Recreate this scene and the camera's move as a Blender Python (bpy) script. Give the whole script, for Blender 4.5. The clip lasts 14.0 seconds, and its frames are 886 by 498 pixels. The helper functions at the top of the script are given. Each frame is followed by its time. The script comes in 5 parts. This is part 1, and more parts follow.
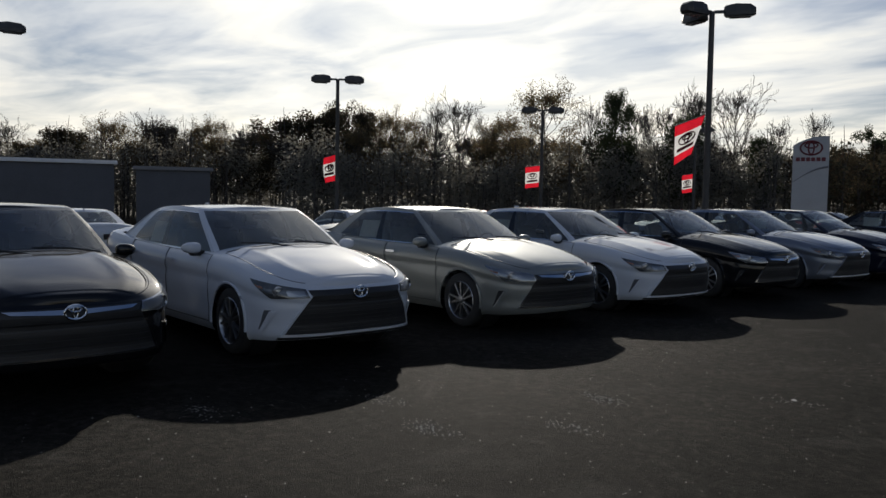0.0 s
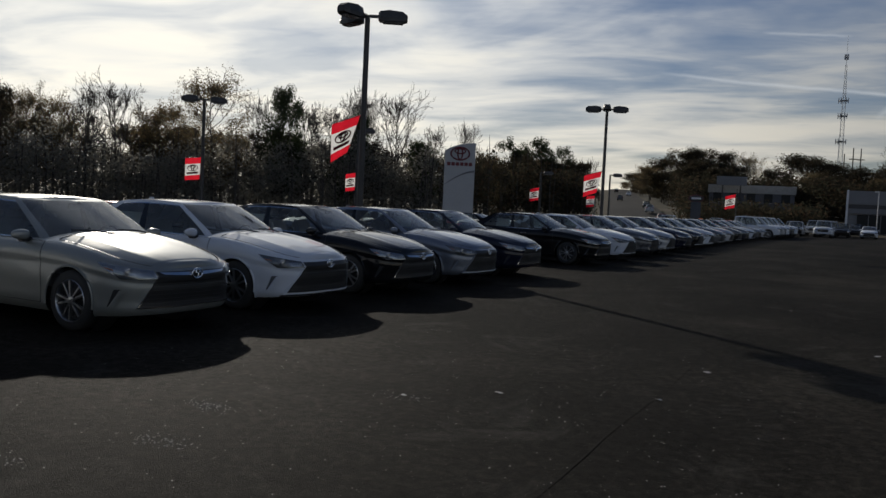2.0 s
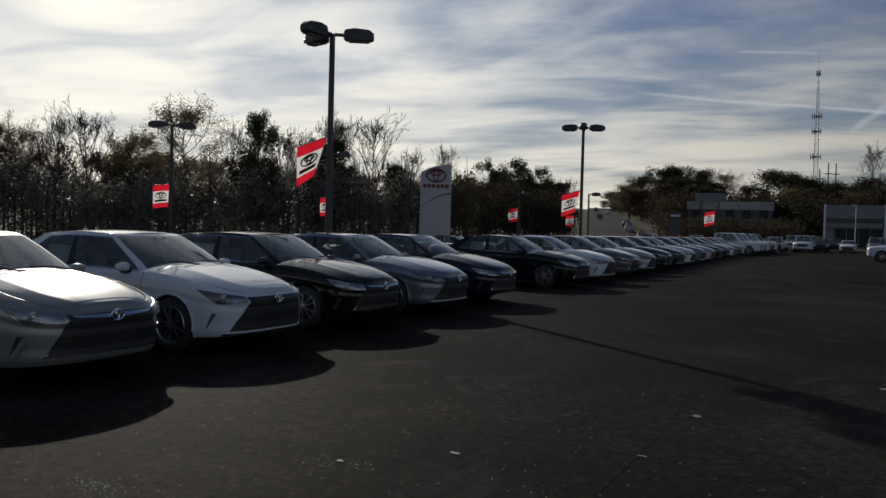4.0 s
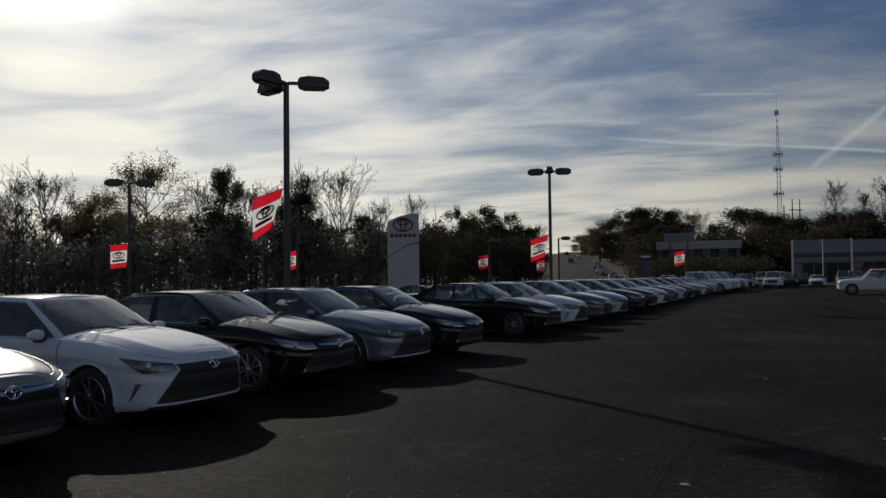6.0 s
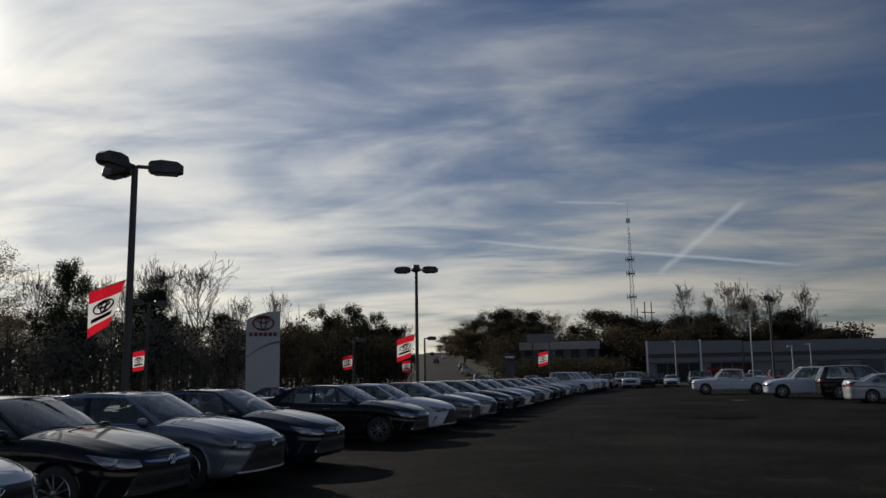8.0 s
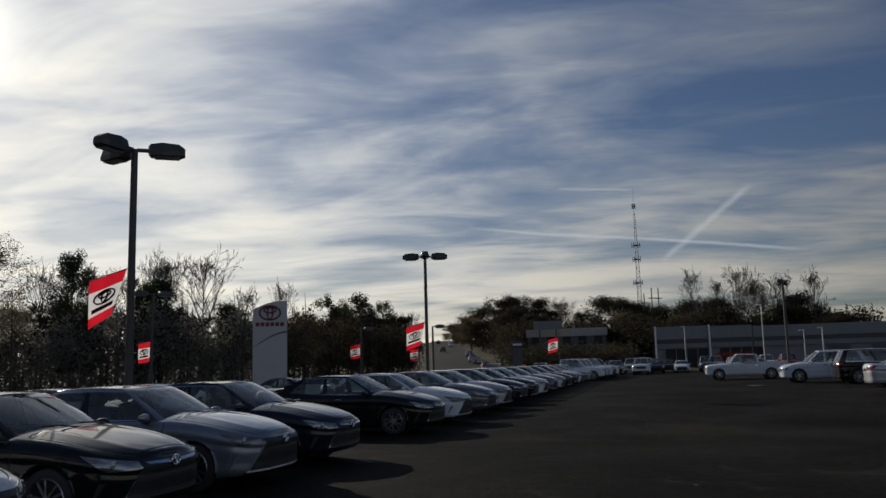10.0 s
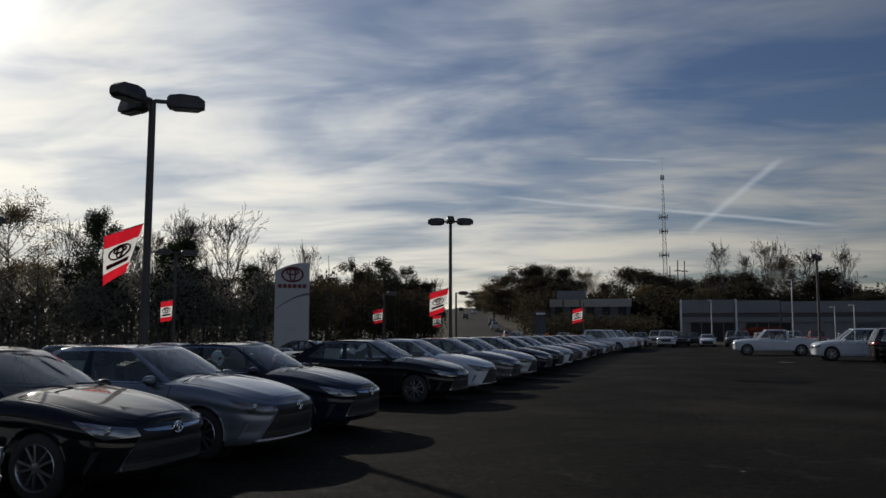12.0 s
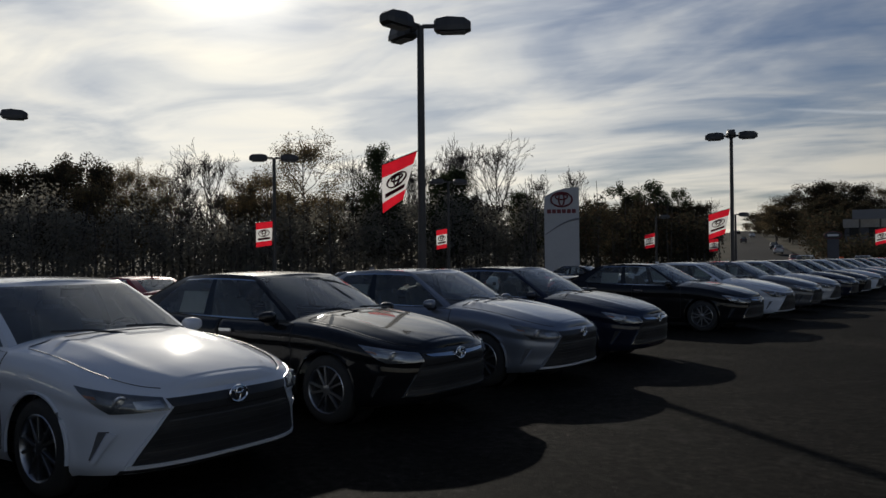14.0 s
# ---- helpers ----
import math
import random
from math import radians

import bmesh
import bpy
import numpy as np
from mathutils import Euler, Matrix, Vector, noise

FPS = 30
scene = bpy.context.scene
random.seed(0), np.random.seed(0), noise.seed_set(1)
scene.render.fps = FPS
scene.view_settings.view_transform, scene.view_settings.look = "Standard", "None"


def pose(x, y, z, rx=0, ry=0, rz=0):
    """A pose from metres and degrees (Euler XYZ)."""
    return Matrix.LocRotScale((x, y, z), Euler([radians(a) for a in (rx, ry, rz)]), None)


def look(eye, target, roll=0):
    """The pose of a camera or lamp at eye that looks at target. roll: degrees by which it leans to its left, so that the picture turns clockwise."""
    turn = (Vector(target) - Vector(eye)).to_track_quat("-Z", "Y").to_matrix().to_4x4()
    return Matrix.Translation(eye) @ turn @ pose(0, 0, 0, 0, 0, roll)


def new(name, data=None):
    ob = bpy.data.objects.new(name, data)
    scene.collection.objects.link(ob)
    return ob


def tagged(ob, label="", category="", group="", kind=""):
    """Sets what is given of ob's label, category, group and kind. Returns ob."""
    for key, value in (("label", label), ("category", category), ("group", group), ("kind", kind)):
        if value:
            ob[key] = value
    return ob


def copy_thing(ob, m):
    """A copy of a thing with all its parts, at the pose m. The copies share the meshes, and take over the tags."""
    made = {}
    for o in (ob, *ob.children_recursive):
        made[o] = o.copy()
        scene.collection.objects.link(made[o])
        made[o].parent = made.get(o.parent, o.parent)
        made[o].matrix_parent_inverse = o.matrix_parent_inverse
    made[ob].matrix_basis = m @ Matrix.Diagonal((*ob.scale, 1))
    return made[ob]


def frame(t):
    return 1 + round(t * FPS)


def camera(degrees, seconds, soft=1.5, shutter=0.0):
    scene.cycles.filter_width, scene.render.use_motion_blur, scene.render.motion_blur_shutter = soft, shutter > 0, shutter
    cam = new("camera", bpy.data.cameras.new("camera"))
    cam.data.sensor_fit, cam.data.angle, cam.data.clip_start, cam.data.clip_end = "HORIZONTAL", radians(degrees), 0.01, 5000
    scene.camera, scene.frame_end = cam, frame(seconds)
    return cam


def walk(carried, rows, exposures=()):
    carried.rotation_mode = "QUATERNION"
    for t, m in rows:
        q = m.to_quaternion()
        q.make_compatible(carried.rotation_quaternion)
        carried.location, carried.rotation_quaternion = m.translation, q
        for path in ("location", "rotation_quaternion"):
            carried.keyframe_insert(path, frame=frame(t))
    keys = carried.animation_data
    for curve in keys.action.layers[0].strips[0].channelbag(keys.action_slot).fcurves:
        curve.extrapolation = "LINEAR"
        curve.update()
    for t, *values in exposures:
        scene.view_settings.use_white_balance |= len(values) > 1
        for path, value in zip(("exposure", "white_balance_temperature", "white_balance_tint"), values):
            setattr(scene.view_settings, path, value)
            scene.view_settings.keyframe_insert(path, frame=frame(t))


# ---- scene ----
cam = camera(57.0, 14.0)
PATH = [
    (0, (6.461, -10.098, 1.558), (4.941, -8.804, 1.437), 0.9),
    (0.5, (6.409, -9.92, 1.521), (5.245, -8.295, 1.446), 0.7),
    (1, (6.441, -9.872, 1.53), (5.482, -8.119, 1.443), 0.8),
    (1.5, (6.466, -9.719, 1.5), (5.592, -7.922, 1.4), 2.1),
    (2, (6.584, -9.521, 1.552), (5.684, -7.738, 1.446), 2.7),
    (2.5, (6.569, -9.263, 1.552), (5.691, -7.469, 1.456), 2.6),
    (3, (6.449, -8.983, 1.568), (5.596, -7.175, 1.509), 2.2),
    (5.5, (6.303, -7.792, 1.616), (5.418, -5.999, 1.578), 0.4),
    (6, (6.19, -7.528, 1.601), (5.388, -5.698, 1.672), -0.7),
    (6.5, (6.044, -7.196, 1.626), (5.347, -5.332, 1.825), -0.4),
    (7, (6.012, -6.953, 1.6), (5.363, -5.08, 1.871), -1.6),
    (7.5, (5.907, -6.644, 1.586), (5.317, -4.756, 1.877), -1.2),
    (8, (5.781, -6.357, 1.615), (5.298, -4.441, 1.925), -0.9),
    (10.5, (5.229, -5.297, 1.63), (4.718, -3.381, 1.891), -2.1),
    (11, (5.174, -5.065, 1.622), (4.574, -3.17, 1.845), -2.3),
    (11.5, (5.057, -4.792, 1.615), (4.472, -2.889, 1.801), 0.1),
    (12, (5.003, -4.625, 1.644), (4.446, -2.714, 1.847), 0.1),
    (12.5, (4.953, -4.335, 1.624), (4.232, -2.482, 1.842), -1.6),
    (13, (4.798, -4.162, 1.605), (3.956, -2.356, 1.775), 0.2),
    (13.5, (4.56, -4.011, 1.608), (3.67, -2.222, 1.697), 1.3),
    (14, (4.426, -3.842, 1.58), (3.284, -2.2, 1.606), -0.5),
]
walk(cam, [(t, look(eye, target, roll)) for t, eye, target, roll in PATH],
     [(0, 0.5), (0.5, 0.27), (1.5, 0.26), (3, 0.2), (5.5, 0.14), (6.5, 0.0), (7.5, 0.04), (11, 0.18), (12, 0.18), (12.5, 0.04), (13, -0.22), (13.5, -0.02), (14, 0.1)])

# ---- world, sun ----
SUN_AZ, SUN_EL = -49.0, 21.0
sun_dir = Vector((math.sin(radians(SUN_AZ)) * math.cos(radians(SUN_EL)), math.cos(radians(SUN_AZ)) * math.cos(radians(SUN_EL)), math.sin(radians(SUN_EL))))


class Nodes:
    """A short way to wire nodes."""

    def __init__(self, tree):
        self.tree = tree
        tree.nodes.clear()

    def add(self, kind, sets=(), **inputs):
        n = self.tree.nodes.new(kind)
        for k, v in dict(sets).items():
            if k == "operation":
                n.operation = v
            elif k == "blend_type":
                n.blend_type = v
            elif k == "data_type":
                n.data_type = v
            elif k == "sky_type":
                n.sky_type = v
            elif k == "feature":
                n.feature = v
            elif k == "wave_type":
                n.wave_type = v
        for k, v in inputs.items():
            key = int(k[1:]) if k[0] == "i" and k[1:].isdigit() else k.replace("_", " ")
            if isinstance(v, bpy.types.NodeSocket):
                self.tree.links.new(v, n.inputs[key])
            else:
                n.inputs[key].default_value = v
        return n

    def math(self, op, a, b=0.0, c=0.0):
        return self.add("ShaderNodeMath", {"operation": op}, i0=a, i1=b, i2=c).outputs[0]

    def vec(self, op, a, b=(0, 0, 0)):
        n = self.add("ShaderNodeVectorMath", {"operation": op}, i0=a, i1=b)
        return n.outputs["Value"] if op in ("DOT_PRODUCT", "LENGTH") else n.outputs[0]

    def ramp(self, fac, stops):
        n = self.add("ShaderNodeValToRGB", Fac=fac)
        e = n.color_ramp.elements
        e[0].position, e[0].color = stops[0][0], (*stops[0][1], 1)
        e[1].position, e[1].color = stops[-1][0], (*stops[-1][1], 1)
        for p, c in stops[1:-1]:
            q = e.new(p)
            q.color = (*c, 1)
        return n.outputs[0]

    def mix(self, fac, a, b, mode="MIX"):
        n = self.add("ShaderNodeMix", {"data_type": "RGBA", "blend_type": mode}, i0=fac, i6=a, i7=b)
        return n.outputs[2]

    def noise(self, vector, scale, detail=4.0, rough=0.5, distort=0.0):
        return self.add("ShaderNodeTexNoise", Vector=vector, Scale=scale, Detail=detail, Roughness=rough, Distortion=distort).outputs[0]


def g3(v):
    return (v, v, v)


world = bpy.data.worlds.new("sky")
scene.world = world
world.use_nodes = True
W = Nodes(world.node_tree)
way = W.add("ShaderNodeTexCoord").outputs["Generated"]
sky = W.add("ShaderNodeTexSky", {"sky_type": "NISHITA"})
sky.sun_disc, sky.sun_elevation, sky.sun_rotation = False, radians(SUN_EL), radians(SUN_AZ)
sky.air_density, sky.dust_density, sky.ozone_density = 1.2, 0.6, 2.0
xyz = W.add("ShaderNodeSeparateXYZ", Vector=way)
up = W.math("MAXIMUM", xyz.outputs[2], 0.0)
lift = W.math("ADD", up, 0.10)
flat = W.add("ShaderNodeCombineXYZ", X=W.math("DIVIDE", xyz.outputs[0], lift), Y=W.math("DIVIDE", xyz.outputs[1], lift), Z=0.0).outputs[0]
streak = W.add("ShaderNodeMapping", Vector=flat, Rotation=(0, 0, radians(-25)), Scale=(0.68, 1.08, 1)).outputs[0]
n_big = W.noise(streak, 0.62, 5, 0.52, 1.2)
n_mid = W.noise(streak, 1.6, 5, 0.50, 0.7)
n_fine = W.noise(W.add("ShaderNodeMapping", Vector=streak, Scale=(0.8, 1.3, 1)).outputs[0], 3.6, 6, 0.58, 0.8)
cover = W.math("ADD", W.math("MULTIPLY", n_big, 0.56), W.math("ADD", W.math("MULTIPLY", n_mid, 0.29), W.math("MULTIPLY", n_fine, 0.15)))
sunward = W.math("MAXIMUM", W.vec("DOT_PRODUCT", way, tuple(sun_dir)), 0.0)
glow = W.math("POWER", sunward, 14.0)
core = W.math("POWER", sunward, 380.0)
# thin cloud is thicker towards the sun and the horizon
cover = W.math("ADD", cover, W.math("ADD", W.math("SUBTRACT", W.math("MULTIPLY", W.math("POWER", sunward, 3.0), 0.145), 0.092), W.math("MULTIPLY", W.math("POWER", W.math("SUBTRACT", 1.0, up), 6.0), 0.17)))
mask = W.ramp(cover, [(0.40, g3(0.06)), (0.48, g3(0.34)), (0.55, g3(0.72)), (0.64, g3(1.0))])
low = W.math("POWER", W.math("SUBTRACT", 1.0, up), 4.5)
forward = W.math("ADD", W.math("ADD", 0.11, W.math("MULTIPLY", low, 0.16)), W.math("MULTIPLY", W.math("POWER", sunward, 2.0), 0.86))
# unseen cloud opposite the sun, brightened as added fill for the shaded sides
facing = W.math("MAXIMUM", W.vec("DOT_PRODUCT", way, tuple(-Vector((sun_dir.x, sun_dir.y, 0)).normalized())), 0.0)
forward = W.math("ADD", forward, W.math("MULTIPLY", W.math("MULTIPLY", facing, W.math("MINIMUM", 1.0, W.math("ADD", 0.15, W.math("MULTIPLY", up, 2.6)))), 1.75))
cloud = W.mix(low, (0.48, 0.54, 0.63, 1), (0.92, 0.845, 0.685, 1))
cloud = W.mix(1.0, cloud, W.add("ShaderNodeCombineXYZ", X=forward, Y=forward, Z=forward).outputs[0], "MULTIPLY")
cloud = W.mix(W.math("MULTIPLY", glow, 0.8), cloud, (0.94, 0.89, 0.77, 1))
cloud = W.mix(W.math("SUBTRACT", 1.0, W.math("MULTIPLY", low, 0.9)), cloud, W.ramp(n_mid, [(0.34, (0.52, 0.60, 0.74)), (0.50, (0.92, 0.95, 1.0)), (0.66, (1.15, 1.13, 1.08))]), "MULTIPLY")
blue = W.mix(1.0, sky.outputs[0], (0.021, 0.025, 0.035, 1), "MULTIPLY")
both = W.mix(mask, blue, cloud)


def trail(a, b, wide, bright):
    """A thin vapour trail along the great circle through two directions."""
    a, b = Vector(a).normalized(), Vector(b).normalized()
    pole = a.cross(b).normalized()
    mid = (a + b).normalized()
    wob = W.math("MULTIPLY", W.math("SUBTRACT", W.noise(way, 14.0, 4, 0.6), 0.5), wide * 2.4)
    off = W.math("ABSOLUTE", W.math("ADD", W.vec("DOT_PRODUCT", way, tuple(pole)), wob))
    line = W.math("SUBTRACT", 1.0, W.math("MINIMUM", 1.0, W.math("DIVIDE", off, wide)))
    reach = a.angle(b) / 2
    along = W.math("SUBTRACT", 1.0, W.math("MINIMUM", 1.0, W.math("DIVIDE", W.math("SUBTRACT", 1.0, W.vec("DOT_PRODUCT", way, tuple(mid))), 1 - math.cos(reach * 1.25))))
    return W.math("MULTIPLY", W.math("MULTIPLY", line, W.math("MINIMUM", 1.0, W.math("MULTIPLY", along, 2.5))), bright)


for a_, b_, wide_, bright_ in (((-0.1814, 0.9701, 0.1615), (0.1341, 0.9832, 0.1237), 0.0028, 0.38), ((0.0199, 0.9923, 0.1222), (0.105, 0.9759, 0.1872), 0.0052, 0.30), ((-0.0988, 0.973, 0.208), (-0.0256, 0.979, 0.201), 0.0022, 0.25)):
    both = W.mix(trail(a_, b_, wide_, bright_), both, (0.52, 0.55, 0.58, 1))
both = W.mix(core, both, (1.9, 1.8, 1.6, 1))
W.add("ShaderNodeOutputWorld", Surface=W.add("ShaderNodeBackground", Color=both, Strength=1.0).outputs[0])

sun = new("sun", bpy.data.lights.new("sun", "SUN"))
sun.data.energy, sun.data.angle, sun.data.color = 2.7, radians(0.6), (1.0, 0.93, 0.82)
sun.matrix_world = look(sun_dir * 200, (0, 0, 0))
scene.view_settings.exposure = 0.0

# ---- materials ----
def material(name):
    m = bpy.data.materials.new(name)
    m.use_nodes = True
    return m, Nodes(m.node_tree)


def finish(N, bsdf):
    N.add("ShaderNodeOutputMaterial", Surface=bsdf)


def plain(name, colour, rough=0.5, metal=0.0, vary=0.25, scale=6.0, bump=0.0, coat=0.0, bump_scale=60.0, spec=0.5):
    """One surface with broad stains and fine grain."""
    m, N = material(name)
    at = N.add("ShaderNodeTexCoord").outputs["Object"]
    a = N.noise(at, scale, 5, 0.6, 0.3)
    b = N.noise(at, scale * 11, 3, 0.6)
    f = N.math("ADD", N.math("MULTIPLY", a, 0.65), N.math("MULTIPLY", b, 0.35))
    dark = tuple(c * (1 - vary) for c in colour)
    light = tuple(min(1, c * (1 + vary)) for c in colour)
    col = N.ramp(f, [(0.3, dark), (0.7, light)])
    r = N.math("ADD", rough - 0.06, N.math("MULTIPLY", a, 0.12))
    kw = dict(Base_Color=col, Roughness=r, Metallic=metal, Specular_IOR_Level=spec)
    if coat:
        kw["Coat_Weight"] = coat
        kw["Coat_Roughness"] = 0.06
    if bump:
        h = N.noise(at, bump_scale, 4, 0.6)
        kw["Normal"] = N.add("ShaderNodeBump", Strength=bump, Distance=0.02, Height=h).outputs[0]
    finish(N, N.add("ShaderNodeBsdfPrincipled", **kw).outputs[0])
    return m


def paint(name, colour, metal=0.0, rough=0.4):
    """Car paint: flake under a clear coat, with a dusty film."""
    m, N = material(name)
    at = N.add("ShaderNodeTexCoord").outputs["Object"]
    dust_veil = N.ramp(N.noise(at, 2.3, 6, 0.65, 0.4), [(0.45, g3(0.0)), (0.8, g3(0.014))])
    flake = N.noise(at, 900, 1, 0.5)
    base = N.ramp(flake, [(0.35, tuple(c * 0.9 for c in colour)), (0.65, tuple(min(1, c * 1.1) for c in colour))])
    col = N.mix(dust_veil, base, (0.30, 0.27, 0.23, 1))
    finish(N, N.add("ShaderNodeBsdfPrincipled", Base_Color=col, Metallic=metal, Roughness=rough, Specular_IOR_Level=0.05, Coat_Weight=1.0, Coat_IOR=1.40,
                    Coat_Roughness=N.math("ADD", 0.05, N.math("MULTIPLY", dust_veil, 2.5))).outputs[0])
    return m


def glass(name, tint):
    m, N = material(name)
    at = N.add("ShaderNodeTexCoord").outputs["Object"]
    film = N.ramp(N.noise(at, 3.0, 5, 0.6, 0.5), [(0.4, tint), (0.8, tuple(t * 0.85 for t in tint))])
    see = N.add("ShaderNodeBsdfTransparent", Color=film).outputs[0]
    gloss = N.add("ShaderNodeBsdfGlossy", Color=(1, 1, 1, 1), Roughness=0.02).outputs[0]
    f = N.add("ShaderNodeFresnel", IOR=1.5).outputs[0]
    clean = N.add("ShaderNodeMixShader", i0=f, i1=see, i2=gloss).outputs[0]
    # part dusty, part painted: the pale film stands for sky sheen on the panes
    dust_veil = N.ramp(N.noise(at, 7.0, 6, 0.7, 0.4), [(0.35, g3(0.05)), (0.75, g3(0.15))])
    film_ = N.add("ShaderNodeBsdfDiffuse", Color=(0.55, 0.57, 0.58, 1)).outputs[0]
    finish(N, N.add("ShaderNodeMixShader", i0=dust_veil, i1=clean, i2=film_).outputs[0])
    return m


PAINT = {
    "white": paint("paint_white", (0.56, 0.59, 0.64), 0.0, 0.7),
    "silver": paint("paint_silver", (0.42, 0.43, 0.45), 0.5, 0.42),
    "champagne": paint("paint_champagne", (0.265, 0.272, 0.255), 0.5, 0.42),
    "grey": paint("paint_grey", (0.10, 0.105, 0.115), 0.6, 0.36),
    "blue grey": paint("paint_blue_grey", (0.21, 0.23, 0.27), 0.6, 0.36),
    "black": paint("paint_black", (0.006, 0.006, 0.007), 0.0, 0.6),
    "dark blue": paint("paint_dark_blue", (0.008, 0.010, 0.022), 0.1, 0.5),
    "red": paint("paint_red", (0.22, 0.015, 0.015), 0.2, 0.4),
}
M_GLASS = glass("car_glass", (0.82, 0.87, 0.85))
M_SHIELD = glass("windshield_glass", (0.80, 0.85, 0.83))
M_CHROME = plain("chrome", (0.72, 0.73, 0.75), 0.14, 1.0, 0.05)
M_ALLOY = plain("alloy", (0.40, 0.41, 0.43), 0.33, 1.0, 0.10)
M_SATIN = plain("satin_silver", (0.75, 0.76, 0.78), 0.35, 0.2, 0.08)
M_BLACK = plain("black_plastic", (0.018, 0.018, 0.019), 0.45, 0.0, 0.3, 9, 0.1)
M_GLOSSBLACK = plain("gloss_black", (0.012, 0.012, 0.013), 0.15, 0.0, 0.2)
M_RUBBER = plain("tyre_rubber", (0.022, 0.022, 0.022), 0.75, 0.0, 0.3, 12, 0.2)
M_CLOTH = plain("seat_cloth", (0.27, 0.275, 0.28), 0.9, 0.0, 0.2, 8, 0.3, 0, 200)
M_LAMP = plain("lamp_reflector", (0.42, 0.43, 0.45), 0.16, 0.85, 0.3, 14)
M_HEADLAMP = plain("headlamp_housing", (0.15, 0.155, 0.165), 0.2, 0.7, 0.5, 18)
# grey of the shaded bumper notch, put into the colour
M_RECESS_SHADE = plain("recess_shade", (0.10, 0.103, 0.11), 0.6, 0.0, 0.2)
M_LENS = glass("lamp_lens", (0.75, 0.77, 0.78))
M_TAIL = plain("tail_lamp_red", (0.30, 0.010, 0.010), 0.18, 0.0, 0.2, 10, 0, 0.8)
M_AMBER = plain("amber_lens", (0.5, 0.13, 0.02), 0.2, 0.0, 0.2)
M_POLE = plain("painted_steel_bronze", (0.055, 0.053, 0.052), 0.5, 0.3, 0.25, 3, 0.05)
M_POLE_LIGHT = plain("galvanised_steel", (0.45, 0.46, 0.47), 0.45, 0.5, 0.2, 3)
M_CONCRETE = plain("concrete", (0.34, 0.33, 0.31), 0.85, 0.0, 0.2, 2, 0.3)
M_FASCIA = plain("fascia_panel", (0.17, 0.175, 0.19), 0.5, 0.0, 0.12, 0.5)
M_SIGN_PANEL = plain("sign_panel_silver", (0.36, 0.37, 0.385), 0.45, 0.1, 0.08, 0.7)
M_LAMP_LENS = plain("lot_lamp_lens", (0.12, 0.12, 0.125), 0.25, 0.0, 0.2, 4)
M_WHITEWALL = plain("white_panel", (0.66, 0.67, 0.69), 0.5, 0.0, 0.08, 0.7)
M_GREYWALL = plain("grey_panel", (0.16, 0.165, 0.178), 0.55, 0.0, 0.10, 0.5)
M_DARKWALL = plain("dark_wall", (0.075, 0.08, 0.095), 0.7, 0.0, 0.2, 0.5)
M_SHOPGLASS = plain("shop_glass", (0.02, 0.024, 0.028), 0.2, 0.0, 0.2, 0.6, spec=0.1)
M_BARK = plain("bark", (0.065, 0.056, 0.048), 0.9, 0.0, 0.35, 3, 0.5)
M_TWIG = plain("twigs", (0.06, 0.052, 0.045), 0.9, 0.0, 0.3, 2)
M_SIGN_RED = plain("sign_red", (0.13, 0.014, 0.022), 0.5, 0.0, 0.1)
M_SIGN_DARK = plain("sign_dark", (0.05, 0.05, 0.055), 0.5, 0.0, 0.1)
M_ORANGE = plain("orange_plastic", (0.75, 0.12, 0.03), 0.6, 0.0, 0.1)
M_LITTER = plain("litter_paper", (0.40, 0.40, 0.38), 0.8, 0.0, 0.2, 20)


def leaf_material(name, tones, shine=0.25):
    m, N = material(name)
    r = N.add("ShaderNodeNewGeometry").outputs["Random Per Island"]
    col = N.ramp(r, [(i / (len(tones) - 1), t) for i, t in enumerate(tones)])
    d = N.add("ShaderNodeBsdfDiffuse", Color=col).outputs[0]
    t = N.add("ShaderNodeBsdfTranslucent", Color=col).outputs[0]
    finish(N, N.add("ShaderNodeMixShader", i0=shine, i1=d, i2=t).outputs[0])
    return m


M_LEAF_DRY = leaf_material("leaves_dry", [(0.15, 0.11, 0.065), (0.17, 0.13, 0.075), (0.12, 0.115, 0.065), (0.19, 0.115, 0.06)], 0.5)
M_LEAF_PINE = leaf_material("needles", [(0.04, 0.055, 0.03), (0.055, 0.07, 0.035), (0.06, 0.065, 0.035)], 0.3)
M_LEAF_OAK = leaf_material("oak_leaves", [(0.040, 0.042, 0.030), (0.055, 0.052, 0.036), (0.085, 0.058, 0.038), (0.046, 0.050, 0.032)], 0.3)
M_LEAF_RED = leaf_material("red_leaves", [(0.10, 0.02, 0.016), (0.12, 0.026, 0.018), (0.08, 0.022, 0.016)], 0.4)
# brown brush tones, raised to stand in for haze over the wood
M_LEAF_BRUSH = leaf_material("brush_leaves", [(0.16, 0.155, 0.135), (0.20, 0.19, 0.162), (0.22, 0.198, 0.162), (0.16, 0.16, 0.135)], 0.55)


def cloth(name, colour):
    m, N = material(name)
    at = N.add("ShaderNodeTexCoord").outputs["Object"]
    col = N.ramp(N.noise(at, 5, 4, 0.6), [(0.3, tuple(c * 0.85 for c in colour)), (0.7, colour)])
    d = N.add("ShaderNodeBsdfDiffuse", Color=col).outputs[0]
    t = N.add("ShaderNodeBsdfTranslucent", Color=col).outputs[0]
    finish(N, N.add("ShaderNodeMixShader", i0=0.55, i1=d, i2=t).outputs[0])
    return m


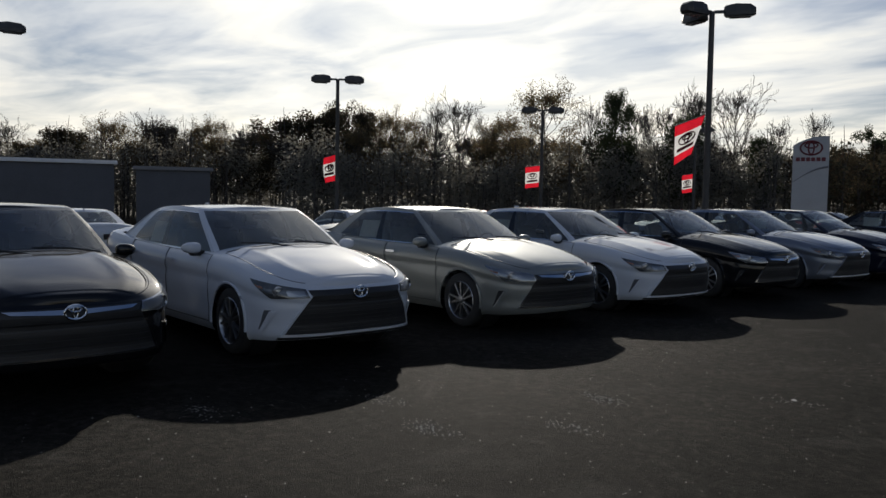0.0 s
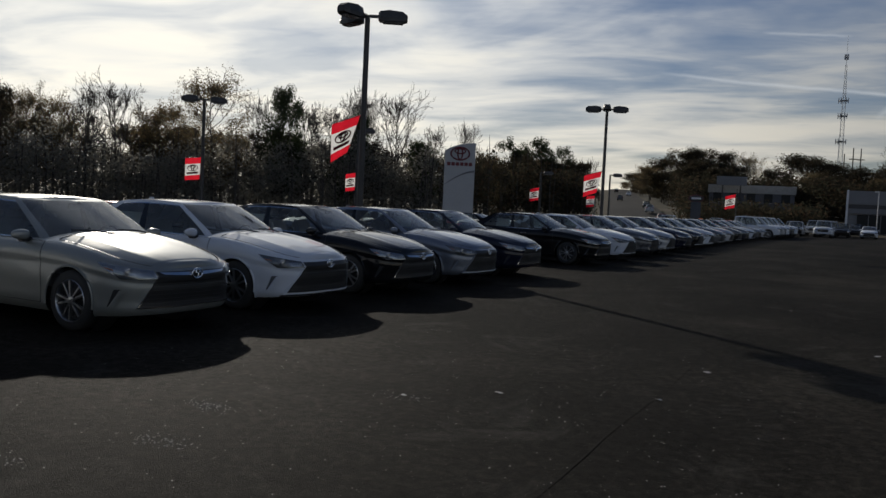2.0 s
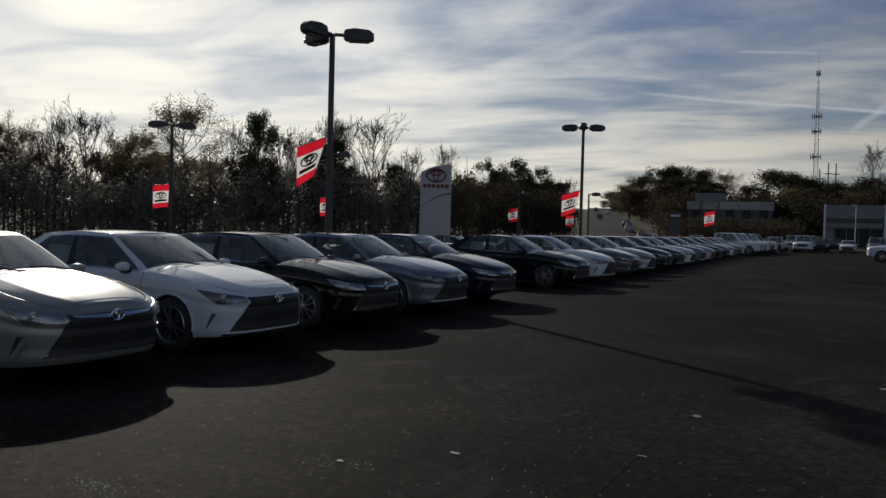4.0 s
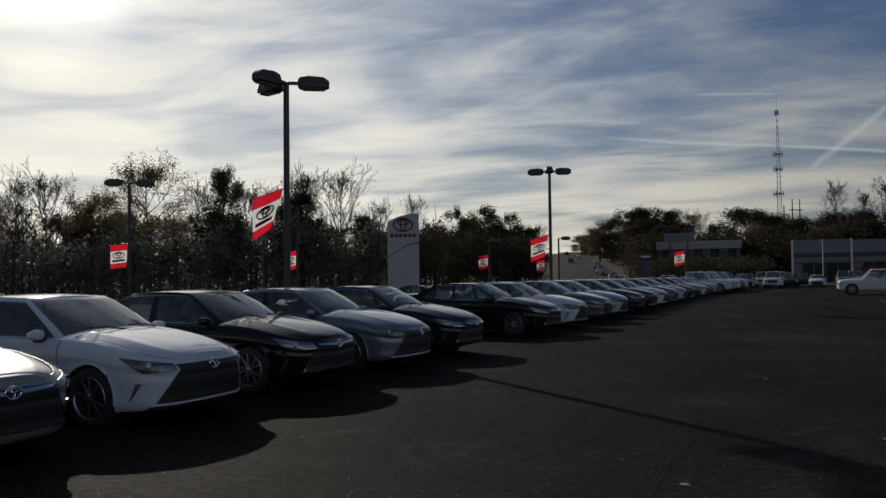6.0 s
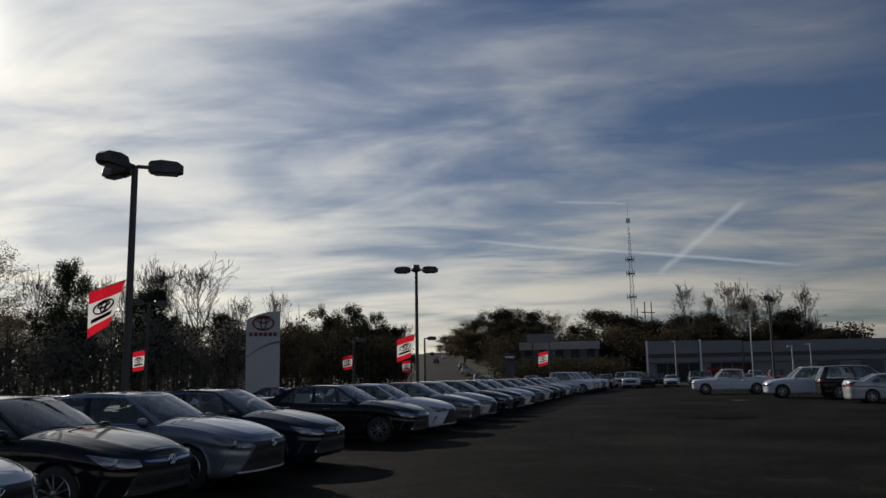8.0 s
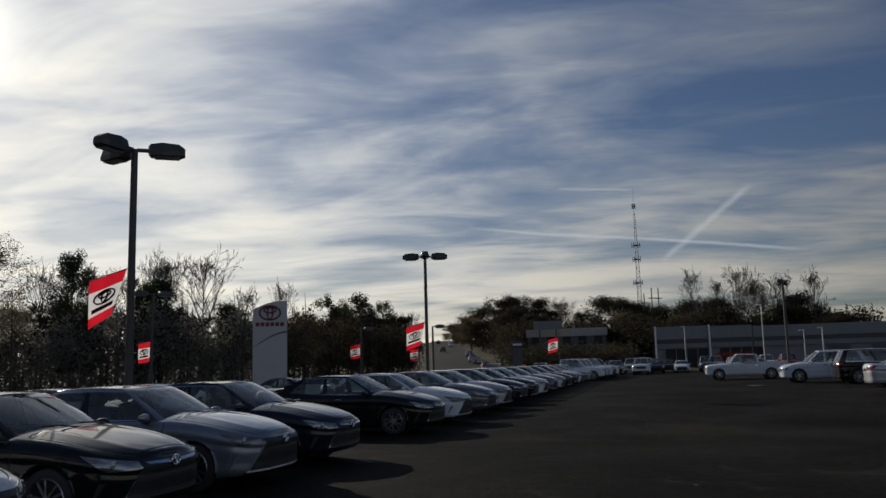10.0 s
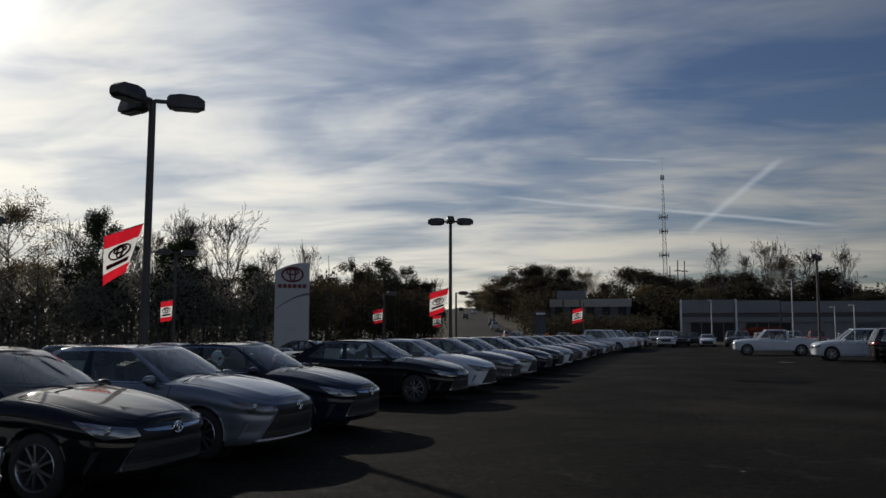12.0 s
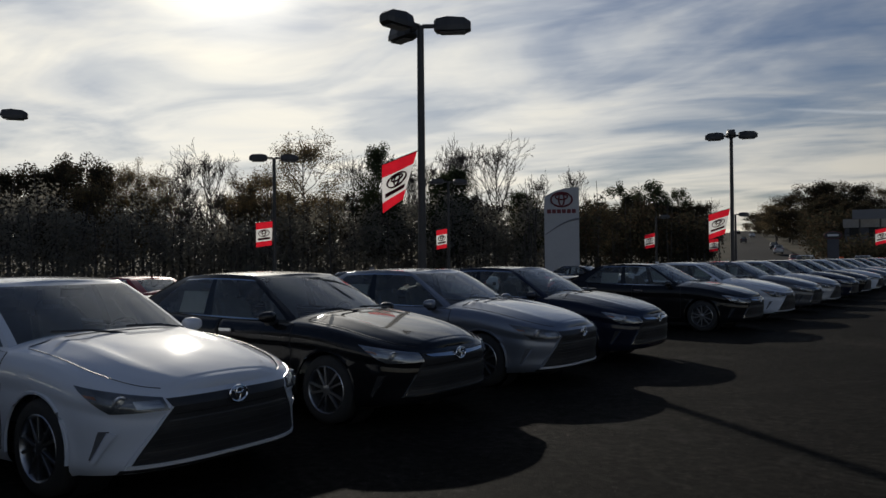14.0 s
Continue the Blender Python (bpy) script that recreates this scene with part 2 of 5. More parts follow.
M_CLOTH_RED = cloth("banner_red", (0.78, 0.02, 0.04))
M_CLOTH_WHITE = cloth("banner_white", (0.85, 0.84, 0.82))
M_SHEET = cloth("pale_sheet", (0.86, 0.88, 0.86))
M_TAR = plain("tar_seal", (0.014, 0.013, 0.0115), 0.85, 0.0, 0.4, 4, spec=0.03)
M_CHIP = plain("chips_and_glints", (0.44, 0.425, 0.39), 0.9, 0.0, 0.4, 30, spec=0.1)
M_CLOTH_INK = cloth("banner_ink", (0.10, 0.02, 0.03))


def asphalt():
    m, N = material("asphalt")
    at = N.add("ShaderNodeTexCoord").outputs["Object"]
    broad = N.noise(at, 0.22, 5, 0.6, 0.6)
    mid = N.noise(at, 11.0, 6, 0.75, 0.3)
    grit = N.noise(at, 90, 3, 0.7)
    stones = N.add("ShaderNodeTexVoronoi", Vector=at, Scale=160.0).outputs["Distance"]
    f = N.math("ADD", N.math("MULTIPLY", broad, 0.32), N.math("ADD", N.math("MULTIPLY", mid, 0.40), N.math("MULTIPLY", grit, 0.28)))
    col = N.ramp(f, [(0.40, (0.0035, 0.0032, 0.0027)), (0.5, (0.0130, 0.0118, 0.0100)), (0.60, (0.042, 0.037, 0.030))])
    # pale crushed chips
    chips = N.add("ShaderNodeTexVoronoi", Vector=at, Scale=34.0)
    pick = N.math("GREATER_THAN", N.noise(N.vec("MULTIPLY", chips.outputs["Position"], (1, 1, 1)), 37.0, 0), 0.54)
    chip = N.math("MULTIPLY", N.math("LESS_THAN", chips.outputs["Distance"], 0.085), pick)
    col = N.mix(N.math("MULTIPLY", chip, 0.85), col, (0.30, 0.285, 0.25, 1))
    worn = N.ramp(N.noise(at, 0.9, 6, 0.7, 0.8), [(0.56, g3(0.0)), (0.72, g3(0.22))])
    col = N.mix(worn, col, (0.11, 0.105, 0.095, 1))
    h = N.math("ADD", N.math("ADD", N.math("MULTIPLY", grit, 0.5), N.math("MULTIPLY", mid, 0.8)), N.math("MULTIPLY", stones, 0.7))
    nor = N.add("ShaderNodeBump", Strength=0.9, Distance=0.012, Height=h).outputs[0]
    finish(N, N.add("ShaderNodeBsdfPrincipled", Base_Color=col, Roughness=0.75, Specular_IOR_Level=0.02, Normal=nor).outputs[0])
    return m


def earth():
    m, N = material("grass_and_earth")
    at = N.add("ShaderNodeTexCoord").outputs["Object"]
    f = N.math("ADD", N.math("MULTIPLY", N.noise(at, 0.05, 5, 0.6), 0.6), N.math("MULTIPLY", N.noise(at, 1.5, 4, 0.7), 0.4))
    col = N.ramp(f, [(0.35, (0.024, 0.024, 0.013)), (0.5, (0.048, 0.041, 0.026)), (0.68, (0.085, 0.066, 0.044))])
    finish(N, N.add("ShaderNodeBsdfPrincipled", Base_Color=col, Roughness=0.95, Specular_IOR_Level=0.1).outputs[0])
    return m


M_ASPHALT, M_EARTH = asphalt(), earth()
M_ROAD = plain("road_asphalt", (0.035, 0.034, 0.033), 0.9, 0.0, 0.2, 0.1, spec=0.05)

# ---- building helpers ----
def mesh_of(name, bm, mats, smooth=True):
    me = bpy.data.meshes.new(name)
    bm.normal_update()
    bm.to_mesh(me)
    bm.free()
    for m in mats if isinstance(mats, (list, tuple)) else [mats]:
        me.materials.append(m)
    if smooth:
        for p in me.polygons:
            p.use_smooth = True
        me.set_sharp_from_angle(angle=radians(38))
    return me


def part(name, bm, mat, parent, label="", m=None, smooth=True):
    ob = new(name, mesh_of(name, bm, mat, smooth))
    ob.parent = parent
    if m is not None:
        ob.matrix_basis = m
    return tagged(ob, label)


def thing(name, label, category, group="", kind=""):
    return tagged(new(name), label, category, group, kind)


def box(bm, x0, x1, y0, y1, z0, z1, bevel=0.0, m=None):
    r = bmesh.ops.create_cube(bm, size=1)
    vs = r["verts"]
    bmesh.ops.scale(bm, vec=(x1 - x0, y1 - y0, z1 - z0), verts=vs)
    bmesh.ops.translate(bm, vec=((x0 + x1) / 2, (y0 + y1) / 2, (z0 + z1) / 2), verts=vs)
    if bevel:
        es = list({e for v in vs for e in v.link_edges})
        out = bmesh.ops.bevel(bm, geom=es, offset=bevel, segments=2, affect="EDGES")
        vs = list({v for f in out["faces"] for v in f.verts} | {v for v in vs if v.is_valid})
    if m is not None:
        bmesh.ops.transform(bm, matrix=m, verts=vs)
    return bm


def lathe(bm, profile, steps, axis="y"):
    """Turns a profile of (radius, along) pairs round the axis; closed profile."""
    rings = []
    for i in range(steps):
        a = 2 * math.pi * i / steps
        ring = []
        for r, h in profile:
            c, s = r * math.cos(a), r * math.sin(a)
            ring.append(bm.verts.new((c, h, s) if axis == "y" else (c, s, h)))
        rings.append(ring)
    n = len(profile)
    for i in range(steps):
        p, q = rings[i], rings[(i + 1) % steps]
        for j in range(n - 1):
            bm.faces.new((p[j], p[j + 1], q[j + 1], q[j]))
    return bm


def tube(bm, pts, radii, sides=6, cap=True):
    """A round bar through the points."""
    rings = []
    for i, p in enumerate(pts):
        p = Vector(p)
        d = (Vector(pts[min(i + 1, len(pts) - 1)]) - Vector(pts[max(i - 1, 0)])).normalized()
        a = d.orthogonal().normalized()
        b = d.cross(a)
        r = radii[i] if isinstance(radii, (list, tuple)) else radii
        rings.append([bm.verts.new(p + a * r * math.cos(2 * math.pi * k / sides) + b * r * math.sin(2 * math.pi * k / sides)) for k in range(sides)])
    for p, q in zip(rings, rings[1:]):
        for k in range(sides):
            bm.faces.new((p[k], p[(k + 1) % sides], q[(k + 1) % sides], q[k]))
    if cap:
        bm.faces.new(rings[0][::-1])
        bm.faces.new(rings[-1])
    return bm


# ---- ground ----
def hill(x, y):
    """Height of the land: level round the lot, rising far ahead."""
    d = max(0.0, y - 118.0)
    h = 0.050 * min(d, 330.0)
    ease = min(1.0, d / 60.0)
    h *= ease * min(1.0, max(0.0, (30 - x) / 60.0) * 0.7 + 0.3)
    return h - 0.022 * min(max(0.0, -6.0 - x), 60.0)


def ground_sheet():
    bm = bmesh.new()
    line = [-3000, -1200, -600, -300, -200, -150, -120, -90, -66, -40, -20, -6, 0, 20, 40, 60, 80, 100, 120, 140, 160, 180, 200, 230, 260, 300, 350, 400, 460, 540, 700, 1000, 1600, 3000]
    grid = [[bm.verts.new((x, y, hill(x, y) - 0.03)) for y in line] for x in line]
    for a, b in zip(grid, grid[1:]):
        for j in range(len(line) - 1):
            bm.faces.new((a[j], b[j], b[j + 1], a[j + 1]))
    ob = new("ground", mesh_of("ground", bm, M_EARTH))
    tagged(ob, "dry winter grass and bare earth round the car lot", "ground", kind="structure")


def lot_surface():
    bm = bmesh.new()
    for x0, x1 in ((-62.0, -6.0), (-6.0, 70.0)):
        c = [bm.verts.new((x, y, hill(x, 0) + z)) for z in (-0.4, 0.0) for x, y in ((x0, -60), (x1, -60), (x1, 118), (x0, 118))]
        for q in ((3, 2, 1, 0), (4, 5, 6, 7), (0, 1, 5, 4), (1, 2, 6, 5), (2, 3, 7, 6), (3, 0, 4, 7)):
            bm.faces.new([c[k] for k in q])
    bmesh.ops.remove_doubles(bm, verts=bm.verts, dist=0.001)
    ob = new("pavement", mesh_of("pavement", bm, M_ASPHALT, False))
    tagged(ob, "dark worn asphalt of the car lot", "pavement", kind="structure")


ground_sheet()
lot_surface()


# ---- cars ----
def smooth_keys(keys, x):
    """Smooth curve through (x, value) keys given with falling x."""
    xs = [-k[0] for k in keys]
    vs = [k[1] for k in keys]
    x = -x
    if x <= xs[0]:
        return vs[0]
    if x >= xs[-1]:
        return vs[-1]
    i = max(j for j in range(len(xs)) if xs[j] <= x)
    i = min(i, len(xs) - 2)

    def slope(j):
        if j == 0 or j == len(xs) - 1:
            a = max(0, j - 1)
            return (vs[a + 1] - vs[a]) / (xs[a + 1] - xs[a])
        return (vs[j + 1] - vs[j - 1]) / (xs[j + 1] - xs[j - 1])
    h = xs[i + 1] - xs[i]
    t = (x - xs[i]) / h
    return ((2 * t**3 - 3 * t**2 + 1) * vs[i] + (t**3 - 2 * t**2 + t) * h * slope(i) + (-2 * t**3 + 3 * t**2) * vs[i + 1] + (t**3 - t**2) * h * slope(i + 1))


SEDAN = dict(
    L=4.85, hw=0.91, front=0.95, rear=0.62, power=3.2, zb=0.19, tyre=0.335, arch=0.375, axles=(-0.96, -3.735), track=0.80,
    shoulder=[(0, 0.725), (-0.15, 0.745), (-0.5, 0.825), (-0.95, 0.915), (-1.45, 0.955), (-2.5, 0.975), (-3.6, 1.015), (-4.3, 1.065), (-4.7, 1.08), (-4.85, 1.06)],
    top=[(0, 0.745), (-0.08, 0.79), (-0.35, 0.88), (-0.8, 0.975), (-1.2, 1.035), (-1.5, 1.06), (-2.5, 1.05), (-4.0, 1.11), (-4.3, 1.15), (-4.65, 1.155), (-4.85, 1.09)],
    cabin=(-1.46, -4.22), belt=0.935, roof=1.458, crown=0.022, glass_w=0.825, roof_w=0.635,
    screen=(-1.20, -2.14), back=(-4.40, -3.50), bow=(0.26, 0.13), bow_back=(0.20, 0.10),
    doors=((-1.42, -2.52), (-2.52, -3.62)), pillar=0.475, c_pillar=0.84, hood=-1.34, boot=-4.2)


def car(spec, style, label, category="car", bed=False):
    """A car with its nose at the origin, facing +x."""
    S = spec
    root = thing(category.replace(" ", "_") if category != "car" else "car", label, category)
    P = PAINT["white"]
    L, hw = S["L"], S["hw"]
    # plan outline, from the nose round to the tail
    half = []
    nf, ns, nr = 26, 84, 16
    for i in range(nf):
        a = (math.pi / 2) * i / nf
        half.append((-S["front"] + S["front"] * math.cos(a) ** (2 / S["power"]), hw * math.sin(a) ** (2 / S["power"])))
    x0, x1 = -S["front"], -(L - S["rear"])
    for i in range(ns):
        half.append((x0 + (x1 - x0) * i / ns, hw))
    for i in range(nr + 1):
        a = (math.pi / 2) * (1 - i / nr)
        half.append((x1 - S["rear"] * max(0, math.cos(a)) ** (2 / 3.4), hw * max(0, math.sin(a)) ** (2 / 3.4)))
    n = len(half)
    nor = []
    for i in range(n):
        a, b = half[max(0, i - 1)], half[min(n - 1, i + 1)]
        d = Vector((b[0] - a[0], b[1] - a[1]))
        v = Vector((-d.y, d.x)).normalized() * -1
        if v.y < 0:
            v = -v
        if i == 0:
            v = Vector((1, 0))
        if i == n - 1:
            v = Vector((-1, 0))
        nor.append(v)
    arc = [0.0]
    for i in range(1, n):
        arc.append(arc[-1] + math.hypot(half[i][0] - half[i - 1][0], half[i][1] - half[i - 1][1]))
    inset_keys = [(0, 0.06), (0.06, 0.03), (0.16, 0.018), (0.30, 0.020), (0.42, 0.012), (0.60, 0.006), (0.70, 0.014), (0.76, 0.0), (0.85, 0.005), (0.93, 0.026), (1.0, 0.065)]
    ks = [0, 0.06, 0.12, 0.18, 0.25, 0.32, 0.39, 0.46, 0.53, 0.60, 0.66, 0.71, 0.755, 0.80, 0.85, 0.90, 0.94, 0.97, 1.0]

    def inset(k):
        return smooth_keys([(-a, b) for a, b in inset_keys], -k)

    def skin(i, k, out=0.0, side=1):
        """A point of the lower body at outline index i (may be between two) and height share k."""
        a = min(int(i), n - 2)
        f = i - a
        x = half[a][0] * (1 - f) + half[a + 1][0] * f
        y = half[a][1] * (1 - f) + half[a + 1][1] * f
        v = (nor[a] * (1 - f) + nor[a + 1] * f).normalized()
        d = out - inset(k)
        zs = smooth_keys(S["shoulder"], x)
        return Vector((x + v.x * d, side * (y + v.y * d), S["zb"] + 0.045 * max(0.0, 1 + x / 0.75) * (1 - k) + (zs - S["zb"]) * k))

    def at(s, z, out=0.0):
        """A point of the skin at arc length s from the nose (signed) and height z."""
        side = 1 if s >= 0 else -1
        s = abs(s)
        i = max(j for j in range(n) if arc[j] <= s)
        i = min(i, n - 2)
        i = i + (s - arc[i]) / (arc[i + 1] - arc[i])
        a = min(int(i), n - 2)
        x = half[a][0] + (half[a + 1][0] - half[a][0]) * (i - a)
        zs = smooth_keys(S["shoulder"], x)
        return skin(i, min(0.985, (z - S["zb"]) / (zs - S["zb"])), out, side)

    faces = {}

    def put(name, quad):
        faces.setdefault(name, []).append(quad)

    # lower body
    for side in (1, -1):
        sname = "left" if side > 0 else "right"
        pts = [[skin(i, k, 0, side) for k in ks] for i in range(n)]
        cut = set()
        for ax in S["axles"]:
            c = Vector((ax, S["tyre"]))
            ins = {(i, j) for i in range(n) for j in range(len(ks)) if half[i][1] > hw * 0.75 and (Vector((pts[i][j].x, pts[i][j].z)) - c).length < S["arch"]}
            rim = {q for q in ins if any((q[0] + a, q[1] + b) not in ins and 0 <= q[1] + b < len(ks) for a in (-1, 0, 1) for b in (-1, 0, 1))}
            for i, j in rim:
                d = Vector((pts[i][j].x, pts[i][j].z)) - c
                d = d.normalized() * S["arch"]
                pts[i][j] = Vector((c.x + d.x, pts[i][j].y + 0.006 * side, c.y + d.y))
            cut |= ins
        for i in range(n - 1):
            for j in range(len(ks) - 1):
                q = [(i, j), (i + 1, j), (i + 1, j + 1), (i, j + 1)]
                if all(v in cut for v in q):
                    continue
                xm = (pts[i][j].x + pts[i + 1][j].x) / 2
                name = "body"
                for d, (a, b) in zip(("front", "back"), S["doors"]):
                    if b < xm < a and j >= 2 and half[i][1] > hw * 0.9:
                        name = "door " + d + sname
                quad = [pts[a][b] for a, b in q]
                put(name, quad if side > 0 else quad[::-1])
    # hood, cowl and boot
    nv = 32
    cap = []
    for i in range(n):
        p = skin(i, 1.0)
        zc = max(smooth_keys(S["top"], p.x), p.z)
        row = []
        for j in range(nv + 1):
            v = -1 + 2 * j / nv
            crease = 0.016 * math.exp(-((abs(v) - 0.64) / 0.075) ** 2) if p.x > S["hood"] else 0
            edge = min(1.0, abs(p.y) / 0.4)
            row.append(Vector((p.x, p.y * v, p.z + (zc - p.z) * (1 - abs(v) ** 3.0) * edge + crease * edge * min(1, -p.x / 0.6))))
        cap.append(row)
    for i in range(n - 1):
        for j in range(nv):
            xm, vm = cap[i][j].x, abs(-1 + 2 * (j + 0.5) / nv)
            if S["cabin"][1] < xm < S["cabin"][0] and vm < 0.92:
                continue
            name = "body"
            if S["hood"] < xm < -0.12 and vm < 0.9:
                name = "hood"
            if xm < S["boot"] and vm < 0.88 and xm > -L + 0.1 and not bed:
                name = "boot_lid"
            put(name, [cap[i][j], cap[i + 1][j], cap[i + 1][j + 1], cap[i][j + 1]])
    # greenhouse
    gk = [0, 0.045, 0.075, 0.18, 0.30, 0.42, 0.54, 0.66, 0.78, 0.87, 0.895, 0.94, 0.975, 1.0]
    nw, nsd, nb = 14, 40, 9
    b0, r0 = S["belt"], S["roof"]

    def house(kind, f, k):
        e = k ** 1.12
        y = S["glass_w"] + (S["roof_w"] - S["glass_w"]) * (0.75 * k + 0.25 * k ** 4)
        xf = S["screen"][0] + (S["screen"][1] - S["screen"][0]) * e
        xr = S["back"][0] + (S["back"][1] - S["back"][0]) * e
        bf = S["bow"][0] + (S["bow"][1] - S["bow"][0]) * k
        br = S["bow_back"][0] + (S["bow_back"][1] - S["bow_back"][0]) * k
        if kind == "screen":
            p, u = (xf - bf * f ** 2.2, y * f * (1 - 0.03 * f ** 6)), 0
        elif kind == "side":
            u = f
            p = (xf - bf + (xr + br - xf + bf) * u, y * (0.97 + 0.045 * math.sin(math.pi * u) ** 0.6))
        else:
            u = 1
            p = (xr + br * (1 - f) ** 2.2, y * (1 - f))
        rise = 1 - ((u - 0.42) / 0.60) ** 2
        top = r0 - 0.052 + 0.040 * max(-0.4, rise)
        soft = k if k < 0.9 else 0.9 + (k - 0.9) * 0.85
        belt = b0 + 0.05 * u
        return Vector((p[0], p[1], belt + (top - belt) * soft))

    cols = [("screen", i / nw) for i in range(nw)] + [("side", i / nsd) for i in range(nsd)] + [("back", i / nb) for i in range(nb + 1)]
    tops = []
    for side in (1, -1):
        sname = "left" if side > 0 else "right"
        P3 = []
        for kind, f in cols:
            col = [house(kind, f, k) for k in gk]
            P3.append([Vector((p.x, p.y * side, p.z)) for p in col])
        tops.append(P3)
        for i in range(len(cols) - 1):
            kind, f = cols[i]
            for j in range(len(gk) - 1):
                k = (gk[j] + gk[j + 1]) / 2
                name = "roof"
                if kind == "screen" and f < (nw - 1.5) / nw and k < 0.935:
                    name = "windshield"
                elif kind == "back" and f > 1.0 / nb and k < 0.935 and k > 0.04:
                    name = "rear_window"
                elif kind == "side":
                    u = f + 0.5 / nsd
                    if k < 0.045:
                        name = "belt_seal " + sname
                    elif 0.03 < u < S["c_pillar"] and k < 0.9:
                        if k < 0.075 or k > 0.87:
                            name = "window_trim" + (" low " if k < 0.075 else " high ") + sname
                        elif abs(u - S["pillar"]) < 0.022:
                            name = "pillar_cover " + sname
                        elif u < S["pillar"]:
                            name = "window front" + sname
                        else:
                            name = "window back" + sname
                quad = [P3[i][j], P3[i + 1][j], P3[i + 1][j + 1], P3[i][j + 1]]
                put(name, quad if side > 0 else quad[::-1])
    nt = 14
    for i in range(len(cols) - 1):
        for j in range(nt):
            quad = []
            for a, b in ((i, j), (i + 1, j), (i + 1, j + 1), (i, j + 1)):
                l, r = tops[0][a][-1], tops[1][a][-1]
                v = b / nt
                p = r.lerp(l, v)
                p.z += S["crown"] * (1 - (2 * v - 1) ** 2) * min(1, abs(l.y) / 0.35)
                quad.append(p)
            put("roof", quad)

    def shell(name, quads, sink=0.0):
        """Faces into one mesh; sinks the rim where the panel has a gap round it."""
        bm = bmesh.new()
        for q in quads:
            vs = [bm.verts.new(p) for p in q]
            if (q[0] - q[2]).length > 1e-5:
                try:
                    bm.faces.new(vs)
                except ValueError:
                    pass
        bmesh.ops.remove_doubles(bm, verts=bm.verts, dist=0.0008)
        bmesh.ops.recalc_face_normals(bm, faces=bm.faces)
        bm.normal_update()
        if sink:
            rim = [v for v in bm.verts if v.is_boundary]
            ns_ = {v: v.normal.copy() for v in rim}
            for v in rim:
                v.co -= ns_[v] * sink
        return bm

    made = {}
    names = {"door frontleft": "door", "door frontright": "door", "door backleft": "door", "door backright": "door",
             "window frontleft": "side_window", "window frontright": "side_window", "window backleft": "side_window", "window backright": "side_window"}
    mats = {"windshield": M_SHIELD, "rear_window": M_GLASS, "belt_seal": M_BLACK, "window_trim": M_CHROME, "pillar_cover": M_GLOSSBLACK}
    labels = {"windshield": "clear windshield", "window_trim": "thin bright window trim", "rear_window": "tinted rear window"}
    for key, quads in faces.items():
        nm = names.get(key, key).split(" ")[0]
        mt = M_GLASS if key.startswith("window ") else mats.get(nm, P)
        sink = 0.007 if key.startswith("door") or key in ("hood", "boot_lid") else 0.0
        parent = made.get("door " + key[7:]) if key.startswith("window ") else root
        made[key] = part(nm, shell(nm, quads, sink), mt, root if parent is None else parent, labels.get(nm, "tinted side window" if key.startswith("window ") else ""))

    def patch(name, corners, mat, parent=root, out=0.006, nu=10, nvv=4, label="", deep=0.03):
        """A skin-hugging plate between four (s, z) corners, with a returned edge."""
        bm = bmesh.new()
        grid = []
        for i in range(nu + 1):
            u = i / nu
            row = []
            for j in range(nvv + 1):
                v = j / nvv
                s = (corners[0][0] * (1 - u) + corners[1][0] * u) * (1 - v) + (corners[3][0] * (1 - u) + corners[2][0] * u) * v
                z = (corners[0][1] * (1 - u) + corners[1][1] * u) * (1 - v) + (corners[3][1] * (1 - u) + corners[2][1] * u) * v
                row.append(bm.verts.new(at(s, z, out)))
            grid.append(row)
        for i in range(nu):
            for j in range(nvv):
                bm.faces.new((grid[i][j], grid[i + 1][j], grid[i + 1][j + 1], grid[i][j + 1]))
        rim = [e for e in bm.edges if e.is_boundary]
        ext = bmesh.ops.extrude_edge_only(bm, edges=rim)["geom"]
        for v in ext:
            if isinstance(v, bmesh.types.BMVert):
                v.co.x -= deep * 0.7
                v.co.y *= 1 - deep * 0.3
        bmesh.ops.recalc_face_normals(bm, faces=bm.faces)
        return part(name, bm, mat, parent, label)

    # shut lines round the hood and the doors
    def shut_line(pts):
        bm = bmesh.new()
        tube(bm, pts, 0.0042, 4)
        part("shut_line", bm, M_BLACK, root)

    for sd in (1, -1):
        rows = [cap[i] for i in range(n) if S["hood"] < cap[i][0].x < -0.14]
        at_ = (1 + sd * 0.9) / 2 * nv
        j0 = int(at_)
        shut_line([r[j0].lerp(r[j0 + 1], at_ - j0) for r in rows])
        for x_ in (S["doors"][0][0], S["doors"][0][1], S["doors"][1][1]):
            i_ = nf + (x0 - x_) / (x0 - x1) * ns
            shut_line([skin(i_, k, 0.001, sd) for k in ks[2:]])
        shut_line([skin(nf + (x0 - (S["doors"][0][0] + (S["doors"][1][1] - S["doors"][0][0]) * q / 12)) / (x0 - x1) * ns, ks[2], 0.001, sd) for q in range(13)])
